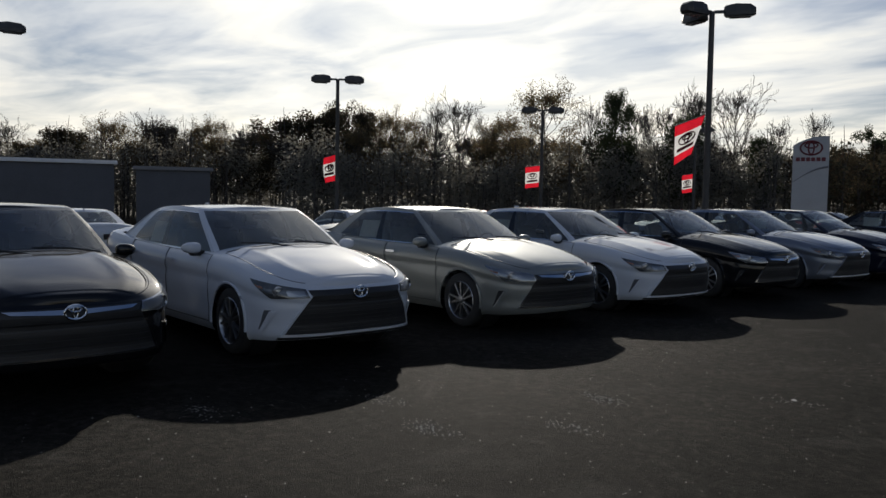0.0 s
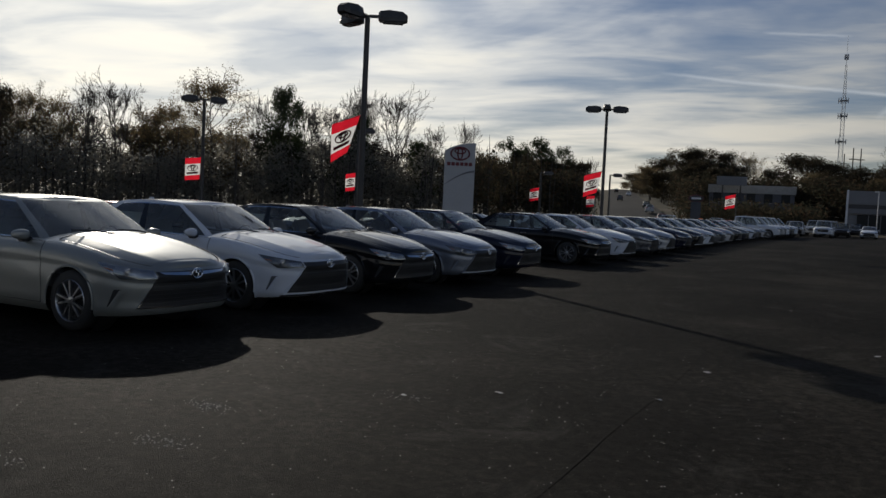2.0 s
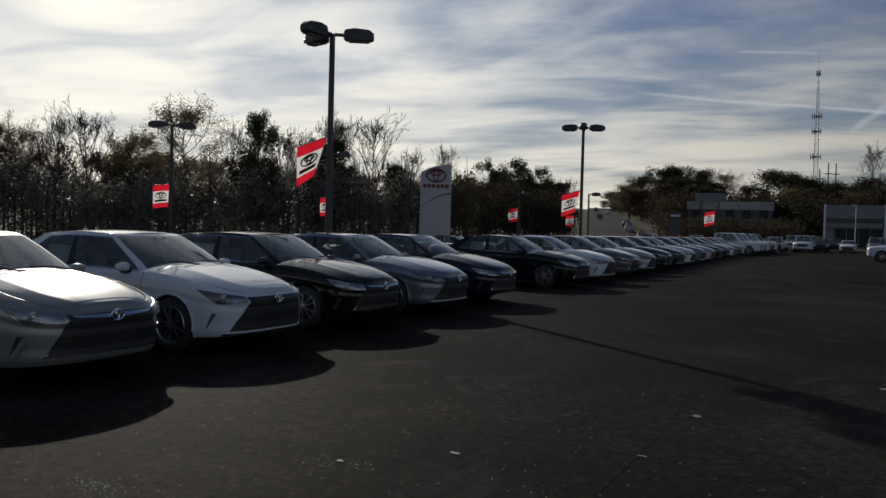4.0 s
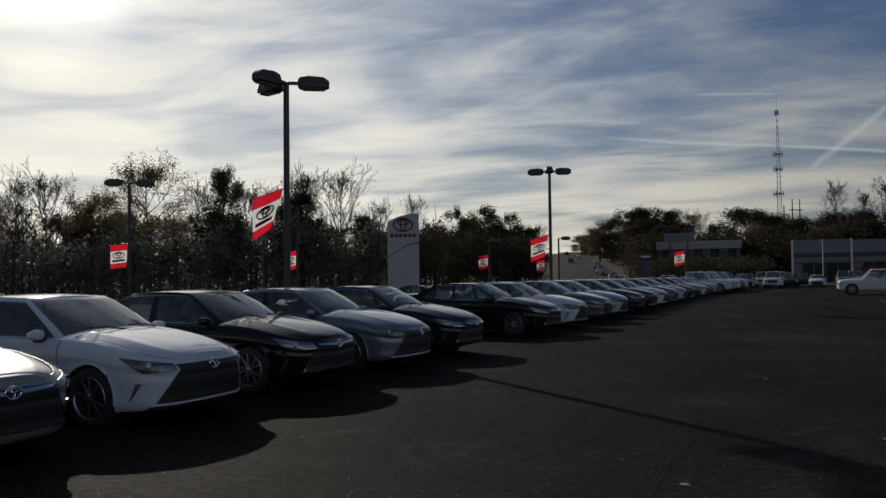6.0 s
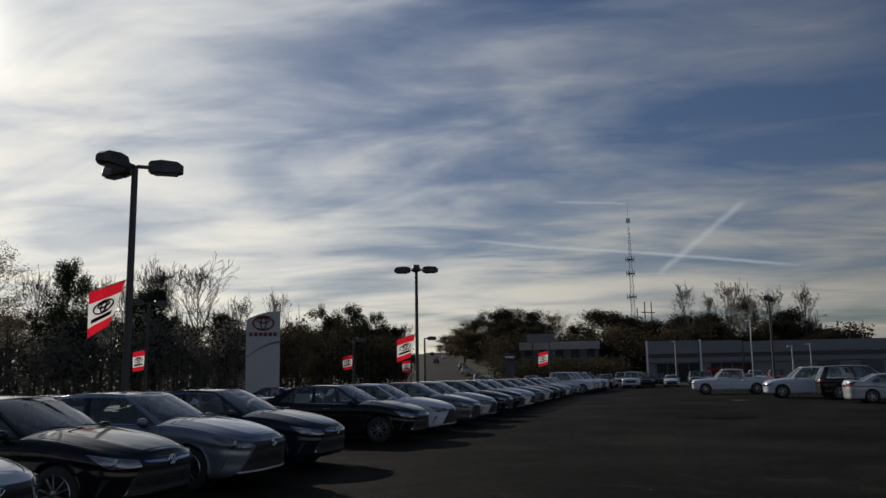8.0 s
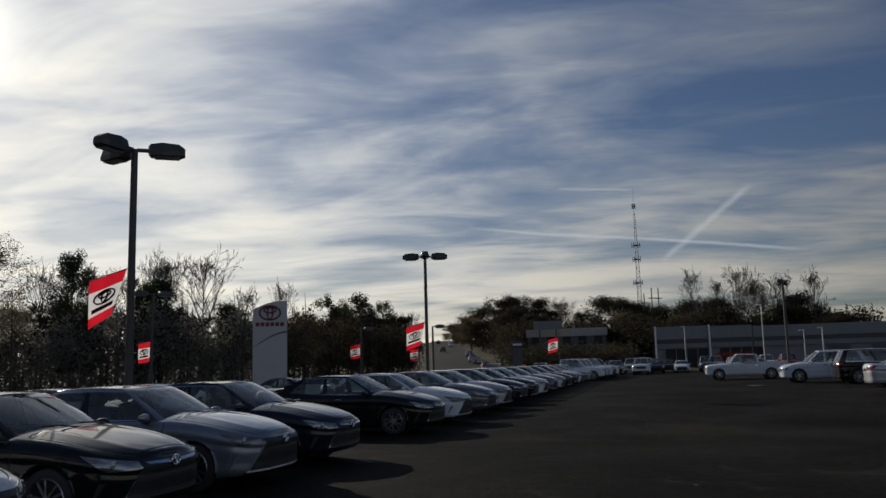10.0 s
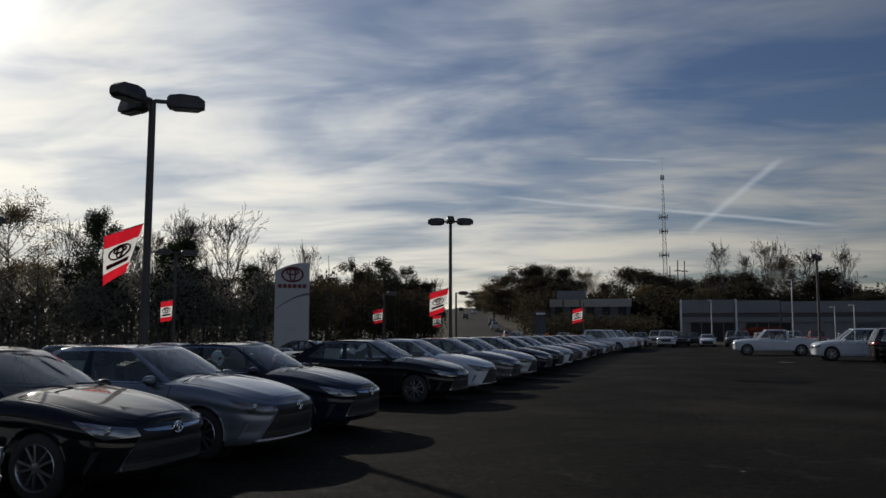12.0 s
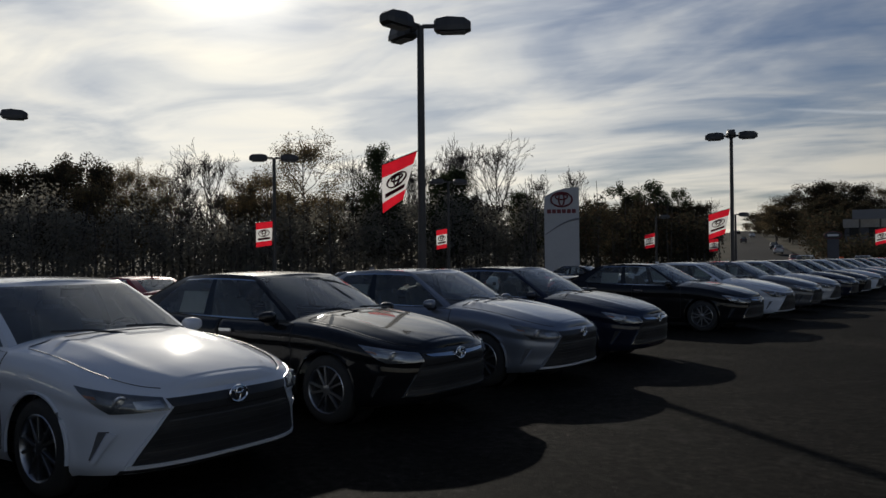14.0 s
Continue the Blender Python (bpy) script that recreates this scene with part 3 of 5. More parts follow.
    if style in ("sport", "bars"):
        if style == "sport":
            g = patch("grille", [(-0.76, 0.248), (0.76, 0.248), (0.49, 0.637), (-0.49, 0.637)], M_BLACK, out=0.006, nu=26, nvv=8, label="black mesh lower grille")
            patch("grille_lip", [(-0.80, 0.226), (0.80, 0.226), (0.775, 0.252), (-0.775, 0.252)], M_SATIN, out=0.020, nu=26, nvv=1, label="bright lip under the grille")
            # black laid over the body paint, for the shade below the lip
            patch("chin", [(-0.86, 0.196), (0.86, 0.196), (0.83, 0.224), (-0.83, 0.224)], M_BLACK, out=0.012, nu=26, nvv=1, label="black strip painted for the dark under the bright lip")
            for sd in (1, -1):
                patch("grille_edge", [(sd * 0.80, 0.25), (sd * 0.77, 0.25), (sd * 0.495, 0.637), (sd * 0.508, 0.637)], P, out=0.016, nu=1, nvv=6)
            for j in range(8):
                z = 0.280 + j * 0.042
                w = 0.735 - (z - 0.25) / 0.365 * 0.27
                patch("grille_slat", [(-w, z), (w, z), (w - 0.006, z + 0.012), (-w + 0.006, z + 0.012)], M_BLACK, g, out=0.010, nu=18, nvv=1)
        else:
            g = patch("grille", [(-0.70, 0.29), (0.70, 0.29), (0.52, 0.635), (-0.52, 0.635)], M_BLACK, out=0.006, nu=26, nvv=8, label="grille of dark horizontal bars")
            for j in range(6):
                z = 0.315 + j * 0.050
                w = 0.685 - (z - 0.29) / 0.345 * 0.18
                patch("grille_bar", [(-w, z), (w, z), (w - 0.008, z + 0.016), (-w + 0.008, z + 0.016)], M_BLACK, g, out=0.014, nu=18, nvv=1)
            for sd in (1, -1):
                patch("grille_edge", [(sd * 0.725, 0.29), (sd * 0.705, 0.29), (sd * 0.60, 0.49), (sd * 0.608, 0.49)], M_CHROME, out=0.014, nu=1, nvv=6)
            patch("grille_lip", [(-0.75, 0.272), (0.75, 0.272), (0.72, 0.290), (-0.72, 0.290)], M_CHROME, out=0.016, nu=26, nvv=1, label="bright lip under the grille")
        patch("upper_grille", [(-0.50, 0.635), (0.50, 0.635), (0.54, 0.695), (-0.54, 0.695)], M_BLACK, out=0.004, nu=20, nvv=2, label="narrow gloss black upper grille")
        for sd in (1, -1):
            if style == "bars":
                patch("grille_wing", [(sd * 0.075, 0.642), (sd * 0.44, 0.662), (sd * 0.50, 0.690), (sd * 0.075, 0.682)], M_CHROME, out=0.016, nu=10, nvv=1, label="chrome wing beside the badge")
            lamp = patch("headlamp", [(sd * 0.52, 0.618), (sd * 0.90, 0.606), (sd * 1.19, 0.790), (sd * 0.56, 0.705)], M_HEADLAMP if style == "sport" else M_LAMP, out=0.004, nu=14, nvv=5, label="dark swept-back headlamp")
            patch("lens", [(sd * 0.53, 0.622), (sd * 0.89, 0.611), (sd * 1.175, 0.784), (sd * 0.57, 0.700)], M_LENS, lamp, out=0.014, nu=14, nvv=5, deep=0.004)
            patch("lamp_strip", [(sd * 0.555, 0.640), (sd * 0.72, 0.634), (sd * 0.75, 0.690), (sd * 0.58, 0.690)], M_LAMP, lamp, out=0.009, nu=6, nvv=2, deep=0.006)
            c = at(sd * 0.82, 0.672, 0.0)
            bm = bmesh.new()
            lathe(bm, [(0.001, 0.006), (0.030, 0.003), (0.038, -0.005), (0.048, 0.010), (0.052, 0.0), (0.054, -0.02)], 18)
            part("projector", bm, M_LAMP, lamp, "round bright projector", Matrix.Translation(c) @ pose(0, 0, 0, 0, 0, -90 + sd * 28) @ Matrix.Diagonal((1, 1, 1, 1)))
            patch("side_reflector", [(sd * 0.98, 0.700), (sd * 1.06, 0.715), (sd * 1.10, 0.735), (sd * 1.00, 0.722)], M_AMBER, lamp, out=0.009, nu=4, nvv=1, deep=0.006)
            # no hollow here: a dark plate on the skin draws the notch's shade
            patch("bumper_vent", [(sd * 1.035, 0.300), (sd * 1.055, 0.302), (sd * 0.975, 0.492), (sd * 0.895, 0.494)], M_RECESS_SHADE if style == "sport" else M_BLACK, out=0.003, nu=3, nvv=6, label="slanting dark plate painted for the shade in the bumper recess")
            patch("vent_trim", [(sd * 0.990, 0.285), (sd * 1.030, 0.285), (sd * 0.90, 0.486), (sd * 0.845, 0.478)], P, out=0.022, nu=2, nvv=6)
        # badge: an oval ring with two small ovals inside
        c = at(0.0, 0.662, 0.028)
        for nm, rx, rz, rr in (("badge", 0.078, 0.053, 0.0085), ("badge_oval", 0.044, 0.018, 0.006), ("badge_upright", 0.018, 0.046, 0.006)):
            bm = bmesh.new()
            pts = [(c.x, c.y + rx * math.cos(a), c.z + rz * math.sin(a) + (0.022 if nm == "badge_oval" else 0)) for a in [2 * math.pi * q / 24 for q in range(25)]]
            tube(bm, pts, rr, 6)
            if nm == "badge":
                badge = part(nm, bm, M_CHROME, root, "chrome oval badge")
            else:
                part(nm, bm, M_CHROME, badge)
    else:
        patch("grille", [(-0.50, 0.52 * S["tyre"] / 0.335), (0.50, 0.52 * S["tyre"] / 0.335), (0.56, S["shoulder"][0][1] - 0.06), (-0.56, S["shoulder"][0][1] - 0.06)], M_BLACK, out=0.01, nu=16, nvv=4, label="dark grille")
        patch("grille_bar", [(-0.52, S["shoulder"][0][1] - 0.16), (0.52, S["shoulder"][0][1] - 0.16), (0.52, S["shoulder"][0][1] - 0.12), (-0.52, S["shoulder"][0][1] - 0.12)], M_CHROME, out=0.02, nu=16, nvv=1)
        for sd in (1, -1):
            z = S["shoulder"][0][1]
            lamp = patch("headlamp", [(sd * 0.58, z - 0.17), (sd * 0.92, z - 0.15), (sd * 1.10, z + 0.01), (sd * 0.60, z - 0.02)], M_LAMP, out=0.008, nu=10, nvv=3, label="clear headlamp")
    # tail lamps
    tail = arc[-1]
    zt = smooth_keys(S["shoulder"], -L)
    for sd in (1, -1):
        patch("tail_lamp", [(sd * (tail - 0.48), zt - 0.20), (sd * (tail - 0.95), zt - 0.16), (sd * (tail - 1.10), zt - 0.03), (sd * (tail - 0.48), zt - 0.05)], M_TAIL, out=0.010, nu=8, nvv=3, label="red tail lamp")
    patch("rear_plate", [(-(tail - 0.22), zt - 0.28), (-(tail - 0.0), zt - 0.28), (-(tail - 0.0), zt - 0.15), (-(tail - 0.22), zt - 0.15)], M_BLACK, out=0.008, nu=2, nvv=2)
    # underside, arch liners and wheels
    bm = bmesh.new()
    box(bm, -L + 0.45, -0.48, -hw + 0.22, hw - 0.22, S["zb"] - 0.02, S["zb"] + 0.12, 0.03)
    part("underbody", bm, M_BLACK, root)
    for ax in S["axles"]:
        for sd in (1, -1):
            bm = bmesh.new()
            lathe(bm, [(S["arch"] + 0.002, 0.10), (S["arch"] + 0.002, 0.36), (0.05, 0.36)], 28)
            part("arch_liner", bm, M_BLACK, root, "", Matrix.Translation((ax, sd * (hw - 0.025), S["tyre"])) @ pose(0, 0, 0, 0, 0, 180 if sd > 0 else 0))
            bm = bmesh.new()
            lip = [2 * math.pi * q / 40 for q in range(-1, 22)]
            tube(bm, [(ax + (S["arch"] + 0.004) * math.cos(a), sd * (hw - 0.006), S["tyre"] + (S["arch"] + 0.004) * math.sin(a)) for a in lip], 0.014, 5)
            part("arch_lip", bm, P, root)
            wheel = new("wheel")
            wheel.parent = root
            wheel.matrix_basis = Matrix.Translation((ax, sd * (S["track"] + 0.085), S["tyre"])) @ pose(0, 0, 0, 0, 0, 0 if sd > 0 else 180)
            R = S["tyre"]
            bm = bmesh.new()
            lathe(bm, [(R * 0.66, -0.012), (R * 0.70, 0.004), (R * 0.84, 0.008), (R * 0.95, -0.008), (R * 0.99, -0.025), (R, -0.07), (R, -0.15), (R * 0.985, -0.20), (R * 0.90, -0.215), (R * 0.68, -0.205)], 36)
            part("tyre", bm, M_RUBBER, wheel)
            bm = bmesh.new()
            lathe(bm, [(R * 0.69, 0.0), (R * 0.67, 0.006), (R * 0.645, -0.004), (R * 0.63, -0.05), (R * 0.60, -0.18)], 36)
            lathe(bm, [(R * 0.16, -0.03), (R * 0.15, -0.006), (R * 0.10, -0.002), (0.001, 0.0)], 20)
            for q in range(10):
                a = 2 * math.pi * (q // 2) / 5 + (0.24 if q % 2 else -0.24)
                m = pose(0, 0, 0, 0, -math.degrees(a), 0)
                box(bm, R * 0.11, R * 0.665, -0.035, -0.002, -0.0125, 0.0125, 0.004, m)
            part("rim", bm, M_ALLOY, wheel, "ten-spoke alloy rim")
            bm = bmesh.new()
            lathe(bm, [(R * 0.62, -0.07), (0.001, -0.07)], 24)
            part("brake", bm, M_BLACK, wheel)
    # mirrors, handles, wipers
    mx = S["screen"][0] - S["bow"][0] - 0.22
    mz = smooth_keys(S["shoulder"], mx) + 0.055
    for sd in (1, -1):
        bm = bmesh.new()
        bmesh.ops.create_uvsphere(bm, u_segments=20, v_segments=12, radius=1)
        for v in bm.verts:
            q = [math.copysign(abs(c) ** 0.72, c) for c in v.co]
            v.co = Vector((q[0] * (0.075 if q[0] > 0 else 0.035) - 0.03 * max(0, sd * q[1]) ** 2, q[1] * 0.098, q[2] * 0.060 * (1 - 0.18 * max(0, sd * q[1]))))
        mir = part("mirror", bm, P, root, "", Matrix.Translation((mx, sd * (hw + 0.052), mz)) @ pose(0, 0, 0, 0, 0, -sd * 12))
        bm = bmesh.new()
        box(bm, -0.045, 0.035, -0.075 - 0.08, 0.02, -0.085, -0.03, 0.015)
        part("mirror_foot", bm, M_BLACK, mir, "", pose(0, 0, 0, 0, 0, 0 if sd > 0 else 180))
        for (a, b), key in zip(S["doors"], ("front", "back")):
            hx = b + 0.16
            zs = smooth_keys(S["shoulder"], hx)
            kk = 0.86
            y = sd * (hw + 0.022)
            bm = bmesh.new()
            box(bm, hx - 0.10, hx + 0.10, y - 0.012, y + 0.012, S["zb"] + (zs - S["zb"]) * kk - 0.016, S["zb"] + (zs - S["zb"]) * kk + 0.014, 0.010)
            part("handle", bm, P if style == "sport" else M_CHROME, made["door " + key + ("left" if sd > 0 else "right")])
    for y0, y1 in ((0.62, 0.02), (0.0, -0.60)):
        bm = bmesh.new()
        zc = smooth_keys(S["top"], S["screen"][0]) + 0.012
        tube(bm, [(S["screen"][0] - 0.02 - 0.25 * (y0 / 0.8) ** 2, y0, zc - 0.02), (S["screen"][0] - 0.075, y1 * 0.5 + y0 * 0.5, zc + 0.025), (S["screen"][0] - 0.09, y1, zc + 0.035)], 0.009, 5)
        part("wiper", bm, M_BLACK, root)
    if not bed:
        bm = bmesh.new()
        box(bm, S["back"][1] + 0.02, S["back"][1] + 0.12, -0.014, 0.014, S["roof"] - 0.03, S["roof"] + 0.016, 0.011)
        part("aerial", bm, P, root)
    # inside
    fx = S["screen"][1] - 0.18
    bz = S["belt"]
    for y in (0.37, -0.37):
        bm = bmesh.new()
        box(bm, fx - 0.45, fx + 0.10, y - 0.25, y + 0.25, bz - 0.48, bz - 0.30, 0.06)
        box(bm, -0.07, 0.07, -0.24, 0.24, 0, 0.60, 0.055, Matrix.Translation((fx - 0.42, y, bz - 0.36)) @ pose(0, 0, 0, 0, -16, 0))
        seat = part("front_seat", bm, M_CLOTH, root)
        bm = bmesh.new()
        box(bm, -0.05, 0.05, -0.13, 0.13, 0.0, 0.18, 0.045, Matrix.Translation((fx - 0.63, y, bz + 0.26)) @ pose(0, 0, 0, 0, -10, 0))
        part("headrest", bm, M_CLOTH, seat)
    bx = min(fx - 1.25, S["back"][1] + 0.35) if not bed else fx - 1.0
    bm = bmesh.new()
    box(bm, bx - 0.05, bx + 0.5, -0.64, 0.64, bz - 0.46, bz - 0.28, 0.06)
    box(bm, -0.07, 0.07, -0.63, 0.63, 0, 0.56, 0.06, Matrix.Translation((bx, 0, bz - 0.36)) @ pose(0, 0, 0, 0, -20, 0))
    for y in (0.38, 0, -0.38):
        box(bm, -0.045, 0.045, -0.13, 0.13, 0, 0.15, 0.04, Matrix.Translation((bx - 0.20, y, bz + 0.16)) @ pose(0, 0, 0, 0, -10, 0))
    part("rear_bench", bm, M_CLOTH, root)
    bm = bmesh.new()
    box(bm, S["screen"][0] - 0.62, S["screen"][0] - 0.12, -0.74, 0.74, bz - 0.30, bz + 0.015, 0.05)
    part("dashboard", bm, M_BLACK, root)
    bm = bmesh.new()
    box(bm, S["cabin"][1] + 0.1, S["cabin"][0] + 0.15, -0.76, 0.76, bz - 0.62, bz - 0.50, 0.02)
    part("cabin_floor", bm, M_BLACK, root)
    if not bed:
        bm = bmesh.new()
        box(bm, S["back"][0] + 0.02, S["back"][1] - 0.14, -0.70, 0.70, bz - 0.02, bz + 0.03, 0.02)
        part("parcel_shelf", bm, M_CLOTH, root)
    bm = bmesh.new()
    wc = Vector((S["screen"][0] - 0.70, 0.37, bz + 0.0))
    pts = [pose(wc.x, wc.y, wc.z, 0, -65, 0) @ Vector((0.18 * math.cos(a), 0.18 * math.sin(a), 0)) for a in [2 * math.pi * q / 20 for q in range(21)]]
    tube(bm, pts, 0.014, 6)
    box(bm, -0.07, 0.07, -0.17, 0.17, -0.02, 0.02, 0.01, pose(wc.x, wc.y, wc.z, 0, -65, 0))
    part("steering_wheel", bm, M_BLACK, root)
    # pale translucent sheet inside a rear side window
    yw = -(S["glass_w"] - 0.060)
    bm = bmesh.new()
    box(bm, -0.21, 0.21, -0.003, 0.003, 0.0, 0.25, 0.0, Matrix.Translation((S["doors"][1][0] - 0.60, yw, bz + 0.075)) @ pose(0, 0, 0, -19, 0, 0))
    part("price_sheet", bm, M_SHEET, root, "white price sheet inside the rear side window", None, False)
    bm = bmesh.new()
    mid = S["screen"][1] + 0.14
    box(bm, mid - 0.012, mid + 0.012, -0.11, 0.11, S["roof"] - 0.16, S["roof"] - 0.095, 0.01)
    part("rear_view_mirror", bm, M_BLACK, root)
    if bed:
        bm = bmesh.new()
        x_a, x_b, zt2 = S["cabin"][1] - 0.02, -L + 0.06, S["shoulder"][-1][1]
        for y in (1, -1):
            box(bm, x_b, x_a, min(y * (hw - 0.02), y * (hw - 0.10)), max(y * (hw - 0.02), y * (hw - 0.10)), zt2 - 0.06, zt2 + 0.10, 0.02)
        box(bm, x_b - 0.03, x_b + 0.05, -hw + 0.08, hw - 0.08, zt2 - 0.06, zt2 + 0.10, 0.02)
        part("bed_rail", bm, P, root)
    return root


def painted(root, tone, label):
    """Gives a car its own paint and label."""
    for o in root.children_recursive:
        if o.type == "MESH" and o.data.materials and o.data.materials[0] in PAINT.values():
            o.material_slots[0].link = "OBJECT"
            o.material_slots[0].material = PAINT[tone]
    return tagged(root, label)


sport = car(SEDAN, "sport", "white four-door sedan with a black mesh grille")
bars = car(SEDAN, "bars", "silver four-door sedan with a barred grille")
TONE_WORDS = {"white": "white", "silver": "silver", "champagne": "pale champagne", "grey": "dark grey", "blue grey": "blue-grey", "black": "glossy black", "dark blue": "dark navy", "red": "dark red"}
# the long row of sedans, noses to the lane: place along the row, tone, grille, small turn
ROW = [
    (-8.24, "black", "bars", 0.0), (-5.64, "white", "sport", 0.0), (-2.60, "champagne", "bars", 0.0), (0.0, "white", "sport", 0.5),
    (2.86, "black", "bars", 0.0), (5.58, "blue grey", "sport", 0.0), (8.27, "dark blue", "bars", 0.0), (14.4, "black", "bars", -1.0),
    (17.6, "white", "sport", 0.0), (21.2, "grey", "bars", 0.0), (24.3, "silver", "sport", 0.0), (28.0, "dark blue", "bars", 0.0),
    (31.2, "black", "sport", 0.0), (34.7, "white", "bars", 0.0), (38.4, "grey", "sport", 0.0), (42.2, "silver", "bars", 0.0), (46.0, "black", "sport", 0.0),
    (50.0, "dark blue", "bars", 0.0), (54.0, "white", "sport", 0.0), (58.0, "grey", "bars", 0.0), (62.0, "silver", "sport", 0.0)]
used = set()
for y, tone, style, turn in ROW:
    src = sport if style == "sport" else bars
    m = pose(0.0 if y != 2.86 else -0.05, y, 0, 0, 0, turn)
    if style not in used:
        used.add(style)
        c = src
        c.matrix_basis = m
    else:
        c = copy_thing(src, m)
    lab = TONE_WORDS[tone] + " four-door sedan with " + ("a black mesh grille" if style == "sport" else "a barred grille")
    tagged(painted(c, tone, lab), group="cars in the long row")

# ---- other vehicles ----
TRUCK = dict(SEDAN, L=5.85, hw=1.0, front=0.80, rear=0.25, power=4.2, zb=0.36, tyre=0.40, arch=0.46, axles=(-0.98, -4.65), track=0.87,
             shoulder=[(0, 0.98), (-0.5, 1.05), (-1.5, 1.10), (-3.0, 1.12), (-5.85, 1.14)],
             top=[(0, 1.0), (-0.1, 1.08), (-0.6, 1.16), (-1.5, 1.22), (-3.0, 1.2), (-4.0, 1.0), (-5.85, 1.0)],
             cabin=(-1.72, -3.90), belt=1.10, roof=1.90, glass_w=0.88, roof_w=0.68, screen=(-1.55, -2.25), back=(-3.92, -3.78),
             bow=(0.14, 0.10), bow_back=(0.05, 0.04), doors=((-1.70, -2.75), (-2.75, -3.80)), pillar=0.50, c_pillar=0.93, hood=-1.5, boot=-9)
SUV = dict(SEDAN, L=4.60, hw=0.92, front=0.90, rear=0.40, power=3.2, zb=0.24, tyre=0.36, arch=0.41, axles=(-0.92, -3.58), track=0.80,
           shoulder=[(0, 0.82), (-0.15, 0.84), (-0.5, 0.92), (-0.95, 0.98), (-1.45, 1.01), (-3.6, 1.06), (-4.6, 1.06)],
           top=[(0, 0.84), (-0.08, 0.89), (-0.35, 0.97), (-0.8, 1.04), (-1.25, 1.09), (-4.6, 1.07)],
           cabin=(-1.40, -4.45), belt=0.99, roof=1.69, glass_w=0.82, roof_w=0.62, screen=(-1.16, -2.0), back=(-4.56, -4.22),
           bow=(0.22, 0.12), bow_back=(0.08, 0.06), doors=((-1.36, -2.42), (-2.42, -3.45)), pillar=0.42, c_pillar=0.90, hood=-1.25, boot=-9)
truck = car(TRUCK, "plain", "white crew-cab pickup truck parked across the lane", "pickup truck", True)
suv = car(SUV, "plain", "white small sport utility car beside the lane", "suv")


def park(src, first, x, y, heading, tone, label, group):
    m = pose(x, y, hill(x, y), 0, 0, heading)
    if first:
        src.matrix_basis = m
        c = src
    else:
        c = copy_thing(src, m)
    return tagged(painted(c, tone, label), group=group)


park(truck, True, 8.6, 60.3, 180, "white", "white crew-cab pickup truck parked beside the far lane", "vehicles beside the far lane")
park(suv, True, 12.5, 49.6, 180, "white", "white small sport utility car beside the far lane", "vehicles beside the far lane")
park(bars, False, 20.1, 40.0, 0, "silver", "silver sedan showing its tail lamps", "vehicles beside the far lane")
tall = park(suv, False, 19.8, 45.3, 0, "black", "tall black sport utility car showing its tail lamps", "vehicles beside the far lane")
tall.scale = (1.08, 1.05, 1.14)
for i, y in enumerate((66.5, 69.6, 72.7, 75.8, 79.0, 82.5)):
    tone = ("white", "silver", "white", "grey", "white", "black")[i]
    park(truck, False, 0.8 + 0.15 * i, y, 0, tone, TONE_WORDS[tone] + " pickup truck at the end of the row", "pickups at the row's end")
for i, x in enumerate((2.0, 5.0, 7.9, 10.9, 14.0, 16.9, 20.0, 23.0)):
    src = (truck, suv, sport)[i % 3]
    tone = ("silver", "black", "white", "grey", "white", "silver", "red", "black")[i]
    park(src, False, x, 96.0 + 0.4 * (i % 2), -90, tone, TONE_WORDS[tone] + " vehicle facing the lot before the showroom", "vehicles before the showroom")
for i, x in enumerate((-1.0, 3.6, 6.5, 12.4, 15.3, 18.6, 25.0)):
    tone = ("grey", "white", "black", "silver", "grey", "white", "black")[i]
    park((suv, truck)[i % 2], False, x, 104.5, -90, tone, TONE_WORDS[tone] + " vehicle close before the showroom", "vehicles before the showroom")
for i, x in enumerate((-14.0, -11.2, -8.3, -5.4, -2.6, 0.4, 3.3)):
    tone = ("white", "grey", "silver", "black", "white", "silver", "white")[i]
    park((truck, sport, suv)[i % 3], False, x, 89.0 + 0.3 * (i % 2), -90, tone, TONE_WORDS[tone] + " vehicle in the cross row past the pickups", "vehicles in the cross row")
# second row, tails towards the first
for i, (y, kind, tone) in enumerate([(-19, 0, "silver"), (-15.6, 0, "black"), (-10.6, 1, "black"), (-4.0, 0, "white"), (4.2, 0, "silver"), (9.3, 0, "red"), (15.0, 0, "black"),
                                     (18.4, 0, "grey"), (24.0, 0, "white"), (30.0, 0, "grey"), (36.0, 0, "black"), (44.0, 0, "silver")]):
    park((bars, suv)[kind], False, -17.4, y, 180, tone, TONE_WORDS[tone] + (" sedan" if kind == 0 else " sport utility car") + " in the row behind, tail outward", "cars in the row behind")


